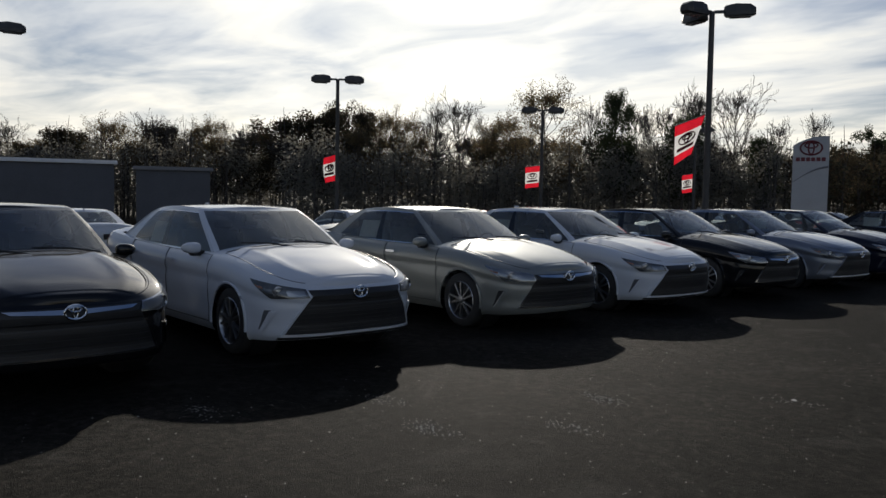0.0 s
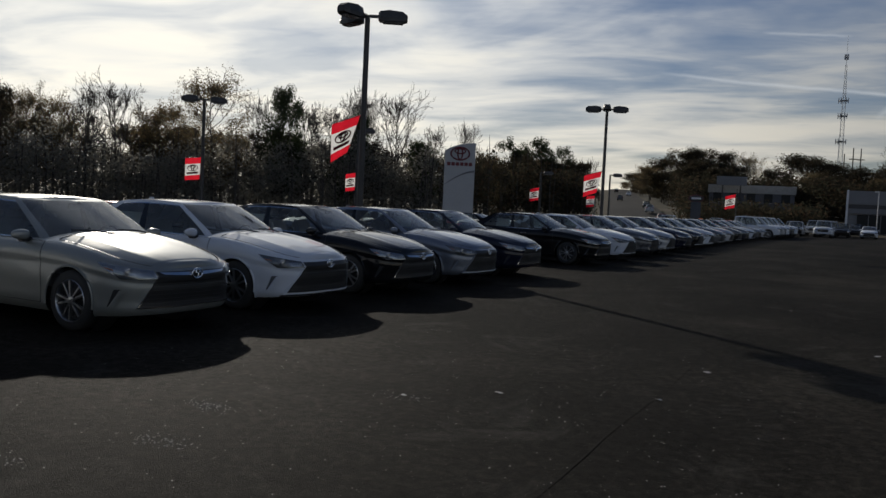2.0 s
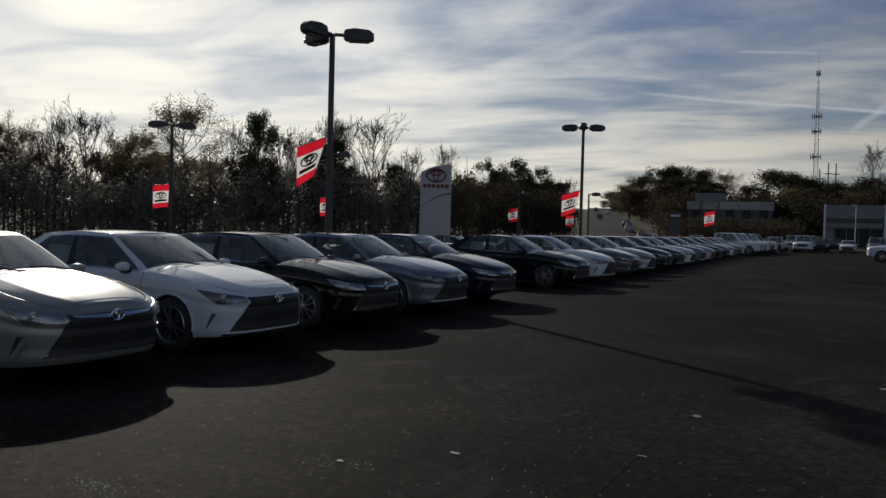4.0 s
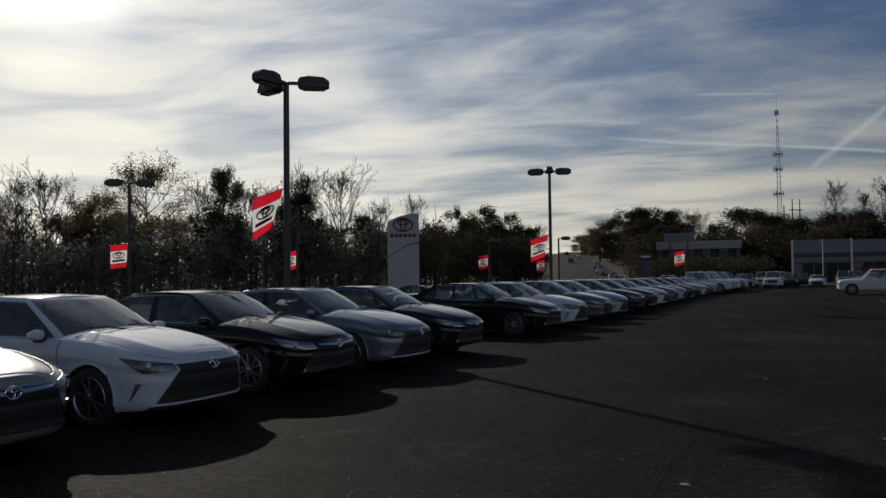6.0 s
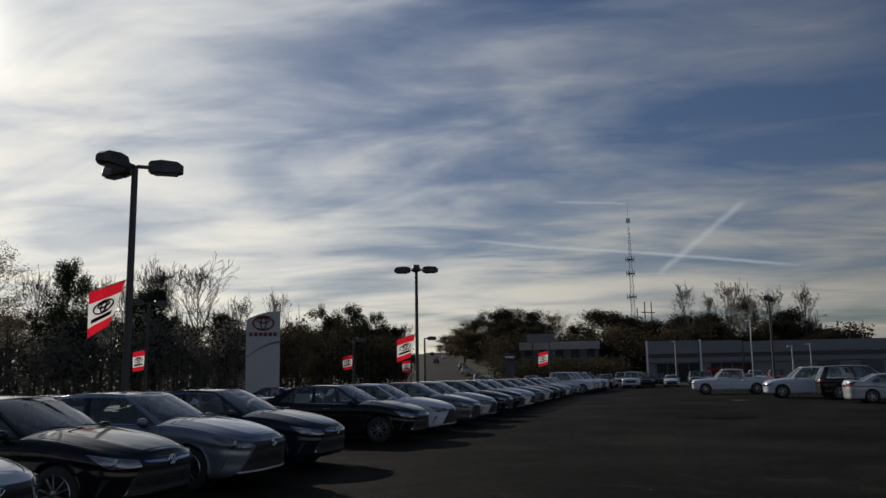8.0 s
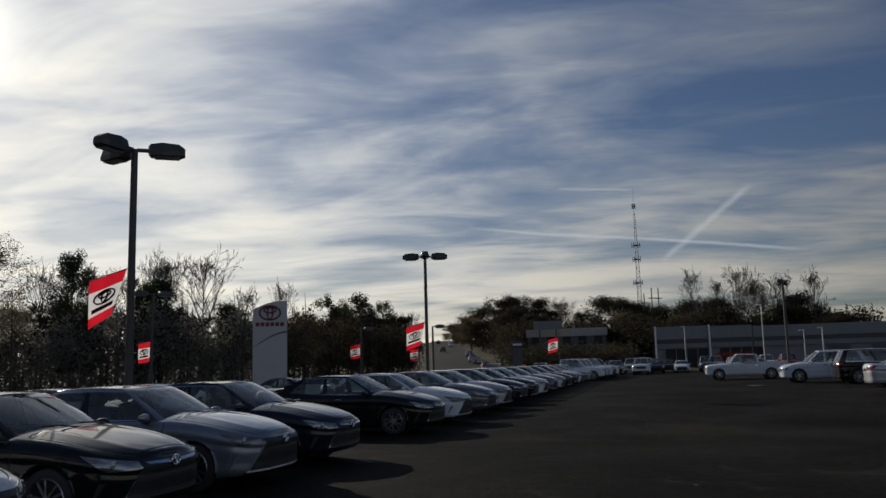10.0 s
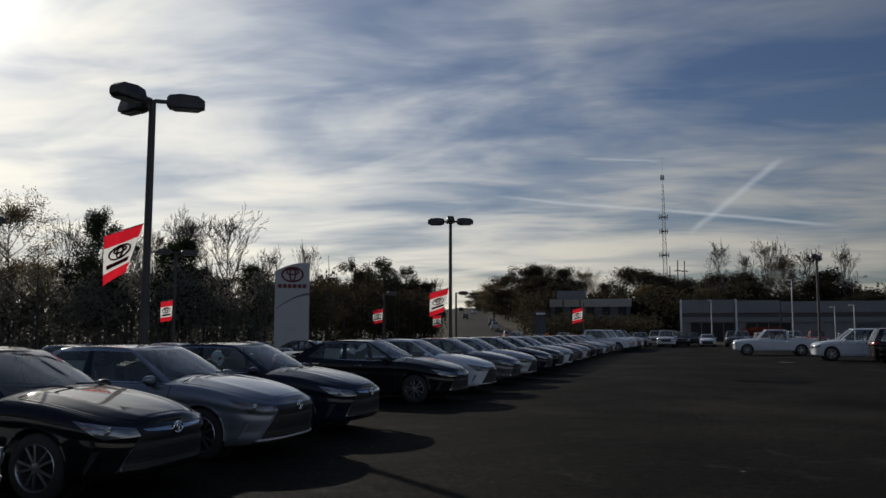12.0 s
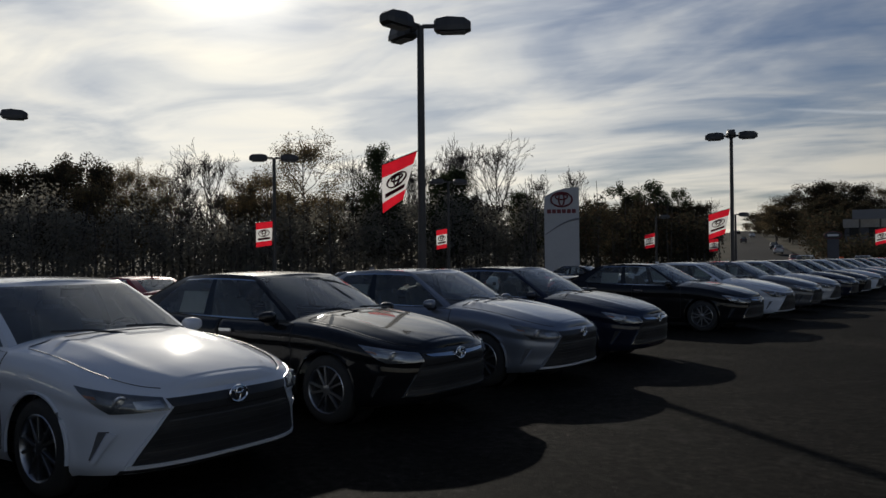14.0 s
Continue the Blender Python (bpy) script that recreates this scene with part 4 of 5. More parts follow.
# ---- lamps, banners, signs ----
def lamp_head(parent, angle):
    bm = bmesh.new()
    prof = [(0.34, 0.10, -0.05, 0.15), (0.40, 0.20, -0.10, 0.20), (0.68, 0.25, -0.12, 0.24), (1.10, 0.23, -0.11, 0.21), (1.26, 0.14, -0.07, 0.11)]
    rings = []
    for x, w, z0, z1 in prof:
        rings.append([bm.verts.new(c) for c in ((x, -w, z0), (x, w, z0), (x, w, z0 + 0.12), (x, w * 0.72, z1), (x, -w * 0.72, z1), (x, -w, z0 + 0.12))])
    for p, q in zip(rings, rings[1:]):
        for k in range(6):
            bm.faces.new((p[k], p[(k + 1) % 6], q[(k + 1) % 6], q[k]))
    bm.faces.new(rings[0])
    bm.faces.new(rings[-1][::-1])
    bmesh.ops.recalc_face_normals(bm, faces=bm.faces)
    head = part("lamp_head", bm, M_POLE, parent, "", pose(0, 0, parent["top"], 0, 0, angle), False)
    bm = bmesh.new()
    box(bm, 0.50, 1.12, -0.17, 0.15, -0.150, -0.128, 0.008)
    part("lens", bm, M_LAMP_LENS, head, "flat grey lens")
    bm = bmesh.new()
    box(bm, 0.05, 0.38, -0.045, 0.045, 0.0, 0.09, 0.008)
    part("arm", bm, M_POLE, head)


def lot_lamp(x, y, top, angles, label):
    root = thing("lot_lamp", label, "lamp post", "lot lamps")
    root["top"] = top - hill(x, y)
    root.location = (x, y, hill(x, y))
    top = root["top"]
    bm = bmesh.new()
    tube(bm, [(0, 0, 0.55), (0, 0, top + 0.06)], [0.105, 0.085], 12)
    part("pole", bm, M_POLE, root)
    bm = bmesh.new()
    tube(bm, [(0, 0, 0), (0, 0, 0.6)], [0.30, 0.30], 20)
    part("footing", bm, M_CONCRETE, root, "round concrete footing")
    for a in angles:
        lamp_head(root, a)
    return root


def banner(x, y, z, w, h, heading, tilt, seed, furl=0.06):
    """A cloth banner on an arm: red bands above and below a white field."""
    root = thing("banner", "red and white cloth banner with an oval emblem on a pole", "banner", "banners on the lot")
    root.matrix_basis = pose(x, y, z, 0, 0, heading)
    rnd = random.Random(seed)
    ph = rnd.uniform(0, 6)

    def at(u, v, out=0.0):
        sag = tilt * u
        wave = 0.05 * math.sin(5.5 * u + 3 * v + ph) * (0.3 + u) + 0.07 * v * math.sin(2.2 * v + ph)
        return Vector((0.10 + w * (u + (1 - u) * furl * v), wave + out, -sag - h * v))

    def field(name, v0, v1, mat, label=""):
        bm = bmesh.new()
        g = [[bm.verts.new(at(i / 10, v0 + (v1 - v0) * j / 6)) for j in range(7)] for i in range(11)]
        for i in range(10):
            for j in range(6):
                bm.faces.new((g[i][j], g[i + 1][j], g[i + 1][j + 1], g[i][j + 1]))
        return part(name, bm, mat, root, label)
    field("red_band", 0.0, 0.27, M_CLOTH_RED, "red cloth band")
    white = field("white_field", 0.27, 0.79, M_CLOTH_WHITE, "white cloth field")
    field("red_band", 0.79, 1.0, M_CLOTH_RED, "red cloth band")
    for out in (0.012, -0.012):
        for cx, cy, rx, ry in ((0.5, 0.45, 0.33, 0.135), (0.5, 0.41, 0.19, 0.055), (0.5, 0.45, 0.09, 0.12)):
            bm = bmesh.new()
            pts = [at(cx + rx * math.cos(a), cy + ry * math.sin(a), out) for a in [2 * math.pi * q / 20 for q in range(21)]]
            tube(bm, pts, 0.024, 4)
            part("emblem", bm, M_CLOTH_INK, white)
        bm = bmesh.new()
        g = [[bm.verts.new(at(0.12 + 0.76 * i / 8, 0.64 + 0.085 * j, out)) for j in range(2)] for i in range(9)]
        for i in range(8):
            bm.faces.new((g[i][0], g[i + 1][0], g[i + 1][1], g[i][1]))
        part("lettering_bar", bm, M_CLOTH_INK, white)
    bm = bmesh.new()
    tube(bm, [(0, 0, 0.03), (0.10 + w * 1.02, 0, 0.03 - tilt * 1.02)], 0.016, 6)
    part("arm", bm, M_POLE, root)


lot_lamp(-7.59, 12.53, 7.36, (32, 162, 262), "tall bronze lot lamp with three heads")
lot_lamp(-7.16, 38.58, 7.70, (15, 195, 285), "tall bronze lot lamp with three heads")
lot_lamp(-27.0, 26.0, 6.9, (45, 225), "bronze lot lamp with two heads")
lot_lamp(-27.1, 11.66, 7.2, (57, 237), "bronze lot lamp with two heads")
lot_lamp(-26.9, -3.4, 7.5, (78, 258), "bronze lot lamp with two heads")
lot_lamp(-25.6, 40.0, 6.6, (50, 230), "bronze lot lamp with two heads")
lot_lamp(15.03, 63.0, 7.35, (72, 252), "bronze lot lamp beside the far lane")
lot_lamp(-21.6, 67.0, 5.2, (40,), "bronze lot lamp with one head")
lot_lamp(-16.0, 72.0, 5.4, (40,), "bronze lot lamp with one head")
banner(-7.59, 12.53, 4.30, 0.88, 1.20, 214, 0.36, 3, 0.42)
banner(-27.0, 26.0, 3.65, 0.85, 1.25, 222, 0.10, 5)
banner(-27.1, 11.66, 3.65, 0.80, 1.25, 190, 0.14, 4)
banner(-25.6, 40.0, 3.6, 0.70, 1.25, 222, 0.12, 6)
banner(-7.16, 38.58, 4.05, 1.04, 1.28, 200, 0.30, 7, 0.25)
banner(-21.6, 67.0, 3.8, 0.90, 1.25, 195, 0.18, 8)
banner(-20.2, 81.5, 3.5, 0.90, 1.25, 195, 0.12, 9)
banner(-3.6, 71.0, 3.9, 0.90, 1.25, 190, 0.22, 10)
bm = bmesh.new()
tube(bm, [(0, 0, 0), (0, 0, 4.4)], [0.05, 0.04], 8)
flag_mast = tagged(new("banner_post", mesh_of("banner_post", bm, M_POLE)), "slim bronze post carrying a banner", "post", "banner posts")
flag_mast.location = (-3.6, 71.0, 0)
second_mast = copy_thing(flag_mast, pose(-20.2, 81.5, hill(-20.2, 81.5)))
for x, y, h in ((16.8, 93.0, 7.45), (20.9, 92.0, 4.4), (22.8, 92.0, 4.6), (8.9, 112.0, 6.0)):
    root = thing("street_lamp", "slim pale steel street lamp near the showroom", "street lamp", "street lamps")
    root.location = (x, y, 0)
    bm = bmesh.new()
    tube(bm, [(0, 0, 0), (0, 0, h)], [0.075, 0.05], 8)
    part("pole", bm, M_POLE_LIGHT, root)
    bm = bmesh.new()
    box(bm, -0.5, 0.1, -0.14, 0.14, h - 0.05, h + 0.10, 0.04)
    part("lamp_head", bm, M_POLE_LIGHT, root)

# pylon sign
pylon = thing("pylon_sign", "white pylon sign with a red oval emblem and curved top", "sign")
pylon.matrix_basis = pose(-17.65, 40.4, hill(-17.65, 40.4), 0, 0, 26)
bm = bmesh.new()
edge = [(-1.03, 0.0), (1.03, 0.0), (1.03, 6.10)] + [(1.03 - 2.06 * t, 6.10 - 0.06 * t - 0.50 * t ** 2.6) for t in [i / 14 for i in range(1, 15)]]
front = [bm.verts.new((x, -0.24, z)) for x, z in edge]
back = [bm.verts.new((x, 0.24, z)) for x, z in edge]
bm.faces.new(front)
bm.faces.new(back[::-1])
for i in range(len(edge)):
    j = (i + 1) % len(edge)
    bm.faces.new((front[j], front[i], back[i], back[j]))
bmesh.ops.recalc_face_normals(bm, faces=bm.faces)
bmesh.ops.bevel(bm, geom=[e for e in bm.edges if abs(e.verts[0].co.y - e.verts[1].co.y) < 0.01], offset=0.03, segments=2, affect="EDGES")
part("panel", bm, M_SIGN_PANEL, pylon, "pale silver sheet panel")
for cx, cz, rx, rz, r in ((0, 5.36, 0.62, 0.42, 0.055), (0, 5.52, 0.36, 0.16, 0.045), (0, 5.36, 0.16, 0.38, 0.045)):
    bm = bmesh.new()
    tube(bm, [(cx + rx * math.cos(a), -0.26, cz + rz * math.sin(a)) for a in [2 * math.pi * q / 32 for q in range(33)]], r, 6)
    part("emblem", bm, M_SIGN_RED, pylon, "red oval emblem")
for k in range(6):
    bm = bmesh.new()
    box(bm, -0.86 + k * 0.292, -0.62 + k * 0.292, -0.27, -0.235, 4.54, 4.78, 0.02)
    part("lettering_bar", bm, M_SIGN_RED, pylon, "dark red lettering shown as bars")
bm = bmesh.new()
tube(bm, [(-1.0 + 2.0 * t, -0.25, 3.25 + 0.95 * math.sin(t * 1.5)) for t in [i / 16 for i in range(17)]], [0.02 + 0.05 * t for t in [i / 16 for i in range(17)]], 5)
part("swoosh", bm, M_GREYWALL, pylon, "grey curved stripe")


# ---- buildings ----
def showroom():
    root = thing("showroom_building", "low white showroom with glass front and flat parapet", "building")
    root.location = (4.9, 139.0, hill(20, 139))
    bm = bmesh.new()
    box(bm, 0, 41, 0.4, 26, -2, 6.5)
    wall = part("wall", bm, M_GREYWALL, root, "grey wall", None, False)
    for x0, x1, top in ((0.0, 8.6, 6.95), (9.0, 15.6, 6.8), (15.7, 41.0, 6.6)):
        bm = bmesh.new()
        box(bm, x0, x1, 0.0, 0.6, 4.75, top, 0.05)
        part("parapet", bm, M_FASCIA, root, "pale grey parapet panel")
        bm = bmesh.new()
        box(bm, x0 + 0.1, x1 - 0.1, 0.14, 0.5, 4.10, 4.70, 0.03)
        part("fascia_band", bm, M_SIGN_DARK, root, "dark blue-grey band")
        bm = bmesh.new()
        box(bm, x0 + 0.05, x1 - 0.05, 0.04, 0.5, 3.25, 4.05, 0.03)
        part("lintel", bm, M_GREYWALL, root, "pale grey lintel panel")
    for x in (-0.12, 8.65):
        bm = bmesh.new()
        box(bm, x, x + 0.32, -0.25, 0.5, 0, 7.05, 0.04)
        part("fin", bm, M_WHITEWALL, root, "bright white upright fin")
    for i in range(9):
        x0 = 1.6 + i * 1.75
        if 7.2 < x0 < 9.4:
            continue
        bm = bmesh.new()
        box(bm, x0, x0 + 1.6, 0.30, 0.36, 0.15, 3.1)
        pane = part("window_pane", bm, M_SHOPGLASS, root, "", None, False)
        bm = bmesh.new()
        box(bm, x0 - 0.12, x0 - 0.02, 0.22, 0.38, 0.1, 3.15, 0.01)
        part("mullion", bm, M_GREYWALL, pane)
    for x0 in (27.0, 33.5):
        bm = bmesh.new()
        box(bm, x0, x0 + 3.4, 0.30, 0.38, 0.0, 3.0, 0.02)
        part("service_door", bm, M_DARKWALL, root)
    bm = bmesh.new()
    box(bm, -0.1, 41.1, 0.5, 26.1, 6.4, 6.52, 0.02)
    part("roof", bm, M_GREYWALL, root)


showroom()


def low_building(x, y, z, length, depth, height, heading, wall, roof, name, label, windows, band=0.35):
    root = thing(name, label, "building")
    root.matrix_basis = pose(x, y, z, 0, 0, heading)
    bm = bmesh.new()
    box(bm, -length / 2, length / 2, 0, depth, -3, height - 0.3)
    part("wall", bm, wall, root, "", None, False)
    bm = bmesh.new()
    box(bm, -length / 2 - 0.3, length / 2 + 0.3, -0.3, depth + 0.3, height - band, height, 0.04)
    part("roof", bm, roof, root, "pale flat roof edge")
    for i in range(windows):
        x0 = -length / 2 + (i + 0.25) * length / windows
        bm = bmesh.new()
        box(bm, x0, x0 + 0.5 * length / windows, -0.04, 0.06, height * 0.25, height * 0.68)
        w = part("window", bm, M_SHOPGLASS, root, "", None, False)
        bm = bmesh.new()
        box(bm, x0 - 0.1, x0 + 0.5 * length / windows + 0.1, -0.07, 0.02, height * 0.25 - 0.12, height * 0.25, 0.01)
        part("sill", bm, M_CONCRETE, w)


low_building(-16.2, 196.0, hill(-16, 196) + 1.3, 19.0, 12, 5.4, 4, M_DARKWALL, M_CONCRETE, "store_building", "low dark store with a pale roof band on the far slope", 5, 1.9)
low_building(-76.5, 6.0, hill(-76, 8), 22.0, 14, 6.1, 75, M_DARKWALL, M_WHITEWALL, "warehouse", "long dark blue-grey warehouse with pale roof edge", 0)
low_building(-73.0, 22.2, hill(-73, 22), 7.0, 10, 5.7, 70, M_DARKWALL, M_GREYWALL, "warehouse_annex", "low dark shed beside the warehouse", 0)
# billboard on the slope
bb = thing("billboard", "grey billboard standing over the far store", "billboard")
bb.matrix_basis = pose(-20.4, 193.4, hill(-20.4, 193.4), 0, 0, 6)
bm = bmesh.new()
box(bm, -3.4, 3.4, -0.15, 0.15, 6.5, 8.6, 0.04)
part("board", bm, M_GREYWALL, bb)
for x in (-2.0, 2.0):
    bm = bmesh.new()
    tube(bm, [(x, 0.33, -1), (x, 0.33, 8.2)], 0.18, 8)
    part("post", bm, M_POLE, bb)
# oval pylon sign of the neighbouring lot
ks = thing("oval_sign", "dark pylon with an oval sign, of the neighbouring lot", "sign")
ks.matrix_basis = pose(-17.4, 130.0, hill(-17, 130) + 1.1, 0, 0, 9)
bm = bmesh.new()
box(bm, -0.8, 0.8, -0.25, 0.25, -1.6, 3.2, 0.05)
part("pylon", bm, M_DARKWALL, ks)
bm = bmesh.new()
bmesh.ops.create_uvsphere(bm, u_segments=24, v_segments=12, radius=1)
for v in bm.verts:
    v.co = Vector((v.co.x * 1.3, v.co.y * 0.2, 3.75 + v.co.z * 0.62))
part("oval", bm, M_SIGN_DARK, ks, "dark oval")
bm = bmesh.new()
tube(bm, [(1.22 * math.cos(a), -0.12, 3.75 + 0.56 * math.sin(a)) for a in [2 * math.pi * q / 28 for q in range(29)]], 0.05, 5)
part("oval_rim", bm, M_SIGN_RED, ks, "red rim")
bm = bmesh.new()
box(bm, -0.75, 0.75, -0.26, -0.16, 3.60, 3.92, 0.02)
part("lettering_bar", bm, M_WHITEWALL, ks)

# road up the hill
bm = bmesh.new()
way_pts = [(6 + d * math.sin(radians(a)), -7.5 + d * math.cos(radians(a)), 6.0) for a, d in ((-12.6, 127.5), (-13.3, 150), (-13.8, 200), (-14.2, 260), (-14.5, 330), (-14.7, 400), (-14.8, 490))]
rows_ = []
for i in range(len(way_pts) - 1):
    for t in range(6):
        f = t / 6
        rows_.append([way_pts[i][k] * (1 - f) + way_pts[i + 1][k] * f for k in range(3)])
prev = None
for x, y, w in rows_:
    cur = [bm.verts.new((x + d * w, y, max(hill(x - w, y), hill(x, y), hill(x + w, y)) + 0.35 + z)) for d, z in ((-1.06, -1.2), (-1, 0), (-0.33, 0.05), (0.33, 0.05), (1, 0), (1.06, -1.2))]
    if prev:
        for k in range(5):
            bm.faces.new((prev[k], prev[k + 1], cur[k + 1], cur[k]))
    prev = cur
bmesh.ops.recalc_face_normals(bm, faces=bm.faces)
tagged(new("road", mesh_of("road", bm, M_ROAD)), "grey asphalt road climbing the far hill", "road", kind="structure")
for i, (f, off, head, tone) in enumerate([(0.10, 3, 105, "red"), (0.30, 3, 105, "silver"), (0.36, 3.2, 105, "black"), (0.52, -2.5, 105, "grey"), (0.68, 2, 105, "white"), (0.80, -2.5, 105, "black")]):
    x, y, w = rows_[int(f * len(rows_))]
    c = copy_thing(suv, pose(x + off, y, hill(x, y) + 0.6, 0, 0, head if i % 2 else head + 180))
    tagged(painted(c, tone, TONE_WORDS[tone] + " sport utility car on the road up the hill"), group="vehicles on the far road")
suv.scale = (1.1, 1.08, 1.14)
barrel = thing("road_barrel", "orange plastic road barrel at the far edge", "barrel")
barrel.location = (-13.5, 112.0, 0)
bm = bmesh.new()
lathe(bm, [(0.001, 0), (0.36, 0), (0.34, 0.5), (0.30, 0.9), (0.28, 1.5), (0.001, 1.5)], 16, "z")
part("drum", bm, M_ORANGE, barrel)
bm = bmesh.new()
lathe(bm, [(0.36, 0.6), (0.36, 0.75), (0.33, 0.75)], 16, "z")
part("band", bm, M_WHITEWALL, barrel)

# lattice mast
mast = thing("radio_mast", "tall grey lattice radio mast with antenna platforms", "mast")
mast.location = (-0.9, 330.0, hill(1, 330))
H1, H2 = 54.0, 62.0
for k in range(3):
    a = 2 * math.pi * k / 3
    bm = bmesh.new()
    tube(bm, [(1.3 * math.cos(a), 1.3 * math.sin(a), 0), (0.7 * math.cos(a), 0.7 * math.sin(a), 40), (0.3 * math.cos(a), 0.3 * math.sin(a), H1)], [0.14, 0.11, 0.09], 5)
    part("leg", bm, M_POLE_LIGHT, mast)
bm = bmesh.new()
z, k = 0.0, 0
while z < H1 - 2:
    r0_, r1_ = (1.3 - 0.6 * z / 40 if z < 40 else 0.7 - 0.4 * (z - 40) / 14), (1.3 - 0.6 * (z + 2) / 40 if z + 2 < 40 else 0.7 - 0.4 * (z - 38) / 14)
    for q in range(3):
        a, b = 2 * math.pi * q / 3, 2 * math.pi * (q + 1) / 3
        tube(bm, [(r0_ * math.cos(a), r0_ * math.sin(a), z), (r1_ * math.cos(b), r1_ * math.sin(b), z + 2)], 0.06, 3, False)
        tube(bm, [(r0_ * math.cos(a), r0_ * math.sin(a), z), (r0_ * math.cos(b), r0_ * math.sin(b), z)], 0.05, 3, False)
    z += 2
tagged(part("lattice", bm, M_POLE_LIGHT, mast, "crossed lattice bars"), kind="stuff")
for zz, rr in ((25.5, 1.7), (35.0, 1.5), (40.7, 1.6), (56.7, 0.6)):
    bm = bmesh.new()
    lathe(bm, [(rr, zz - 0.15), (rr, zz + 0.15), (rr * 0.7, zz + 0.15), (rr * 0.7, zz - 0.15), (rr, zz - 0.15)], 12, "z")
    plat = part("platform", bm, M_POLE, mast)
    for q in range(6):
        a = 2 * math.pi * q / 6
        bm = bmesh.new()
        box(bm, rr * math.cos(a) - 0.16, rr * math.cos(a) + 0.16, rr * math.sin(a) - 0.16, rr * math.sin(a) + 0.16, zz - 0.9, zz + 1.1, 0.04)
        part("antenna", bm, M_POLE_LIGHT, plat)
bm = bmesh.new()
tube(bm, [(0, 0, H1 - 1), (0, 0, H2 + 3)], [0.10, 0.05], 5)
part("tip", bm, M_POLE_LIGHT, mast)
# timber power poles near the mast
for x, y, h, arms in ((4.3, 255, 19.6, 1), (6.3, 255, 19.6, 1), (1.9, 262, 18.0, 0)):
    root = thing("power_pole", "dark timber power pole among the far trees", "power pole", "power poles")
    root.location = (x, y, hill(x, y))
    bm = bmesh.new()
    tube(bm, [(0, 0, 0), (0, 0, h)], [0.22, 0.15], 7)
    part("pole", bm, M_BARK, root)
    bm = bmesh.new()
    box(bm, -1.0, 1.0, -0.12, 0.12, h * 0.83, h * 0.83 + 0.25, 0.03)
    part("crossarm", bm, M_BARK, root)


# ---- trees ----
def skeleton(rnd, H, base, radius, profile, limbs, kids, lean, lift, trunk_r, twig):
    """Trunk, limbs, branches and twigs inside an outline, as (points, radii, level), and the tips with their ways."""
    runs, tips = [], []
    pts, rad, q, v = [Vector((0, 0, -0.5))], [trunk_r * 1.25], Vector((0, 0, -0.5)), Vector((0, 0, 1))
    for s in range(8):
        v = (v + Vector((rnd.gauss(0, 0.05), rnd.gauss(0, 0.05), 0.12))).normalized()
        q = q + v * (H * 0.93 + 0.5) / 8
        pts.append(q.copy())
        rad.append(max(twig, trunk_r * (1 - (s + 1) / 8.4) ** 0.8))
    runs.append((pts, rad, 0))

    def branch(p, d, length, r, level):
        steps = 3 if level < 3 else 2
        out, thick, q, v = [p.copy()], [r], p.copy(), d.copy()
        for s in range(steps):
            v = (v + Vector((rnd.gauss(0, 1), rnd.gauss(0, 1), rnd.gauss(0, 0.7))) * 0.13 + Vector((0, 0, lift))).normalized()
            q = q + v * length / steps
            out.append(q.copy())
            thick.append(max(twig * 0.55, r * (1 - 0.7 * (s + 1) / steps)))
        runs.append((out, thick, level))
        if level > len(kids):
            tips.append((q, v))
            return
        n_ = kids[level - 1]
        for c in range(n_):
            f = 0.28 + 0.72 * (c + rnd.random()) / n_
            i = min(int(f * steps), steps - 1)
            o = out[i].lerp(out[i + 1], f * steps - i)
            side = v.orthogonal().normalized()
            spin = rnd.uniform(0, 6.283)
            side = side * math.cos(spin) + v.cross(side) * math.sin(spin)
            turn = radians(rnd.uniform(22, 55))
            branch(o, (v * math.cos(turn) + side * math.sin(turn)).normalized(), length * rnd.uniform(0.38, 0.62) * (1.2 - 0.45 * f), max(twig, r * 0.55 * (1 - 0.4 * f)), level + 1)

    for c in range(limbs):
        a = (c + rnd.random()) / limbs
        share = base + (0.95 - base) * a
        i = min(int(share / 0.93 * 8), 7)
        o = pts[i].lerp(pts[i + 1], min(1.0, share / 0.93 * 8 - i))
        angle = radians((lean[0] + (lean[1] - lean[0]) * a) * rnd.uniform(0.85, 1.15))
        length = radius * H * profile(a) * rnd.uniform(0.75, 1.1) / max(0.35, math.sin(angle))
        length = min(length, (H * 1.03 - o.z) / max(0.3, math.cos(angle)))
        turn = c * 2.4 + rnd.uniform(-0.5, 0.5)
        branch(o, Vector((math.cos(turn) * math.sin(angle), math.sin(turn) * math.sin(angle), math.cos(angle))), max(length, 0.05 * H), max(twig, trunk_r * 0.48 * (1 - 0.6 * a)), 1)
    return runs, tips


def runs_mesh(runs, low, high):
    bm = bmesh.new()
    for pts, rad, level in runs:
        if low <= level <= high:
            tube(bm, pts, rad, 8 if level == 0 else 4 if level == 1 else 3, False)
    return bm


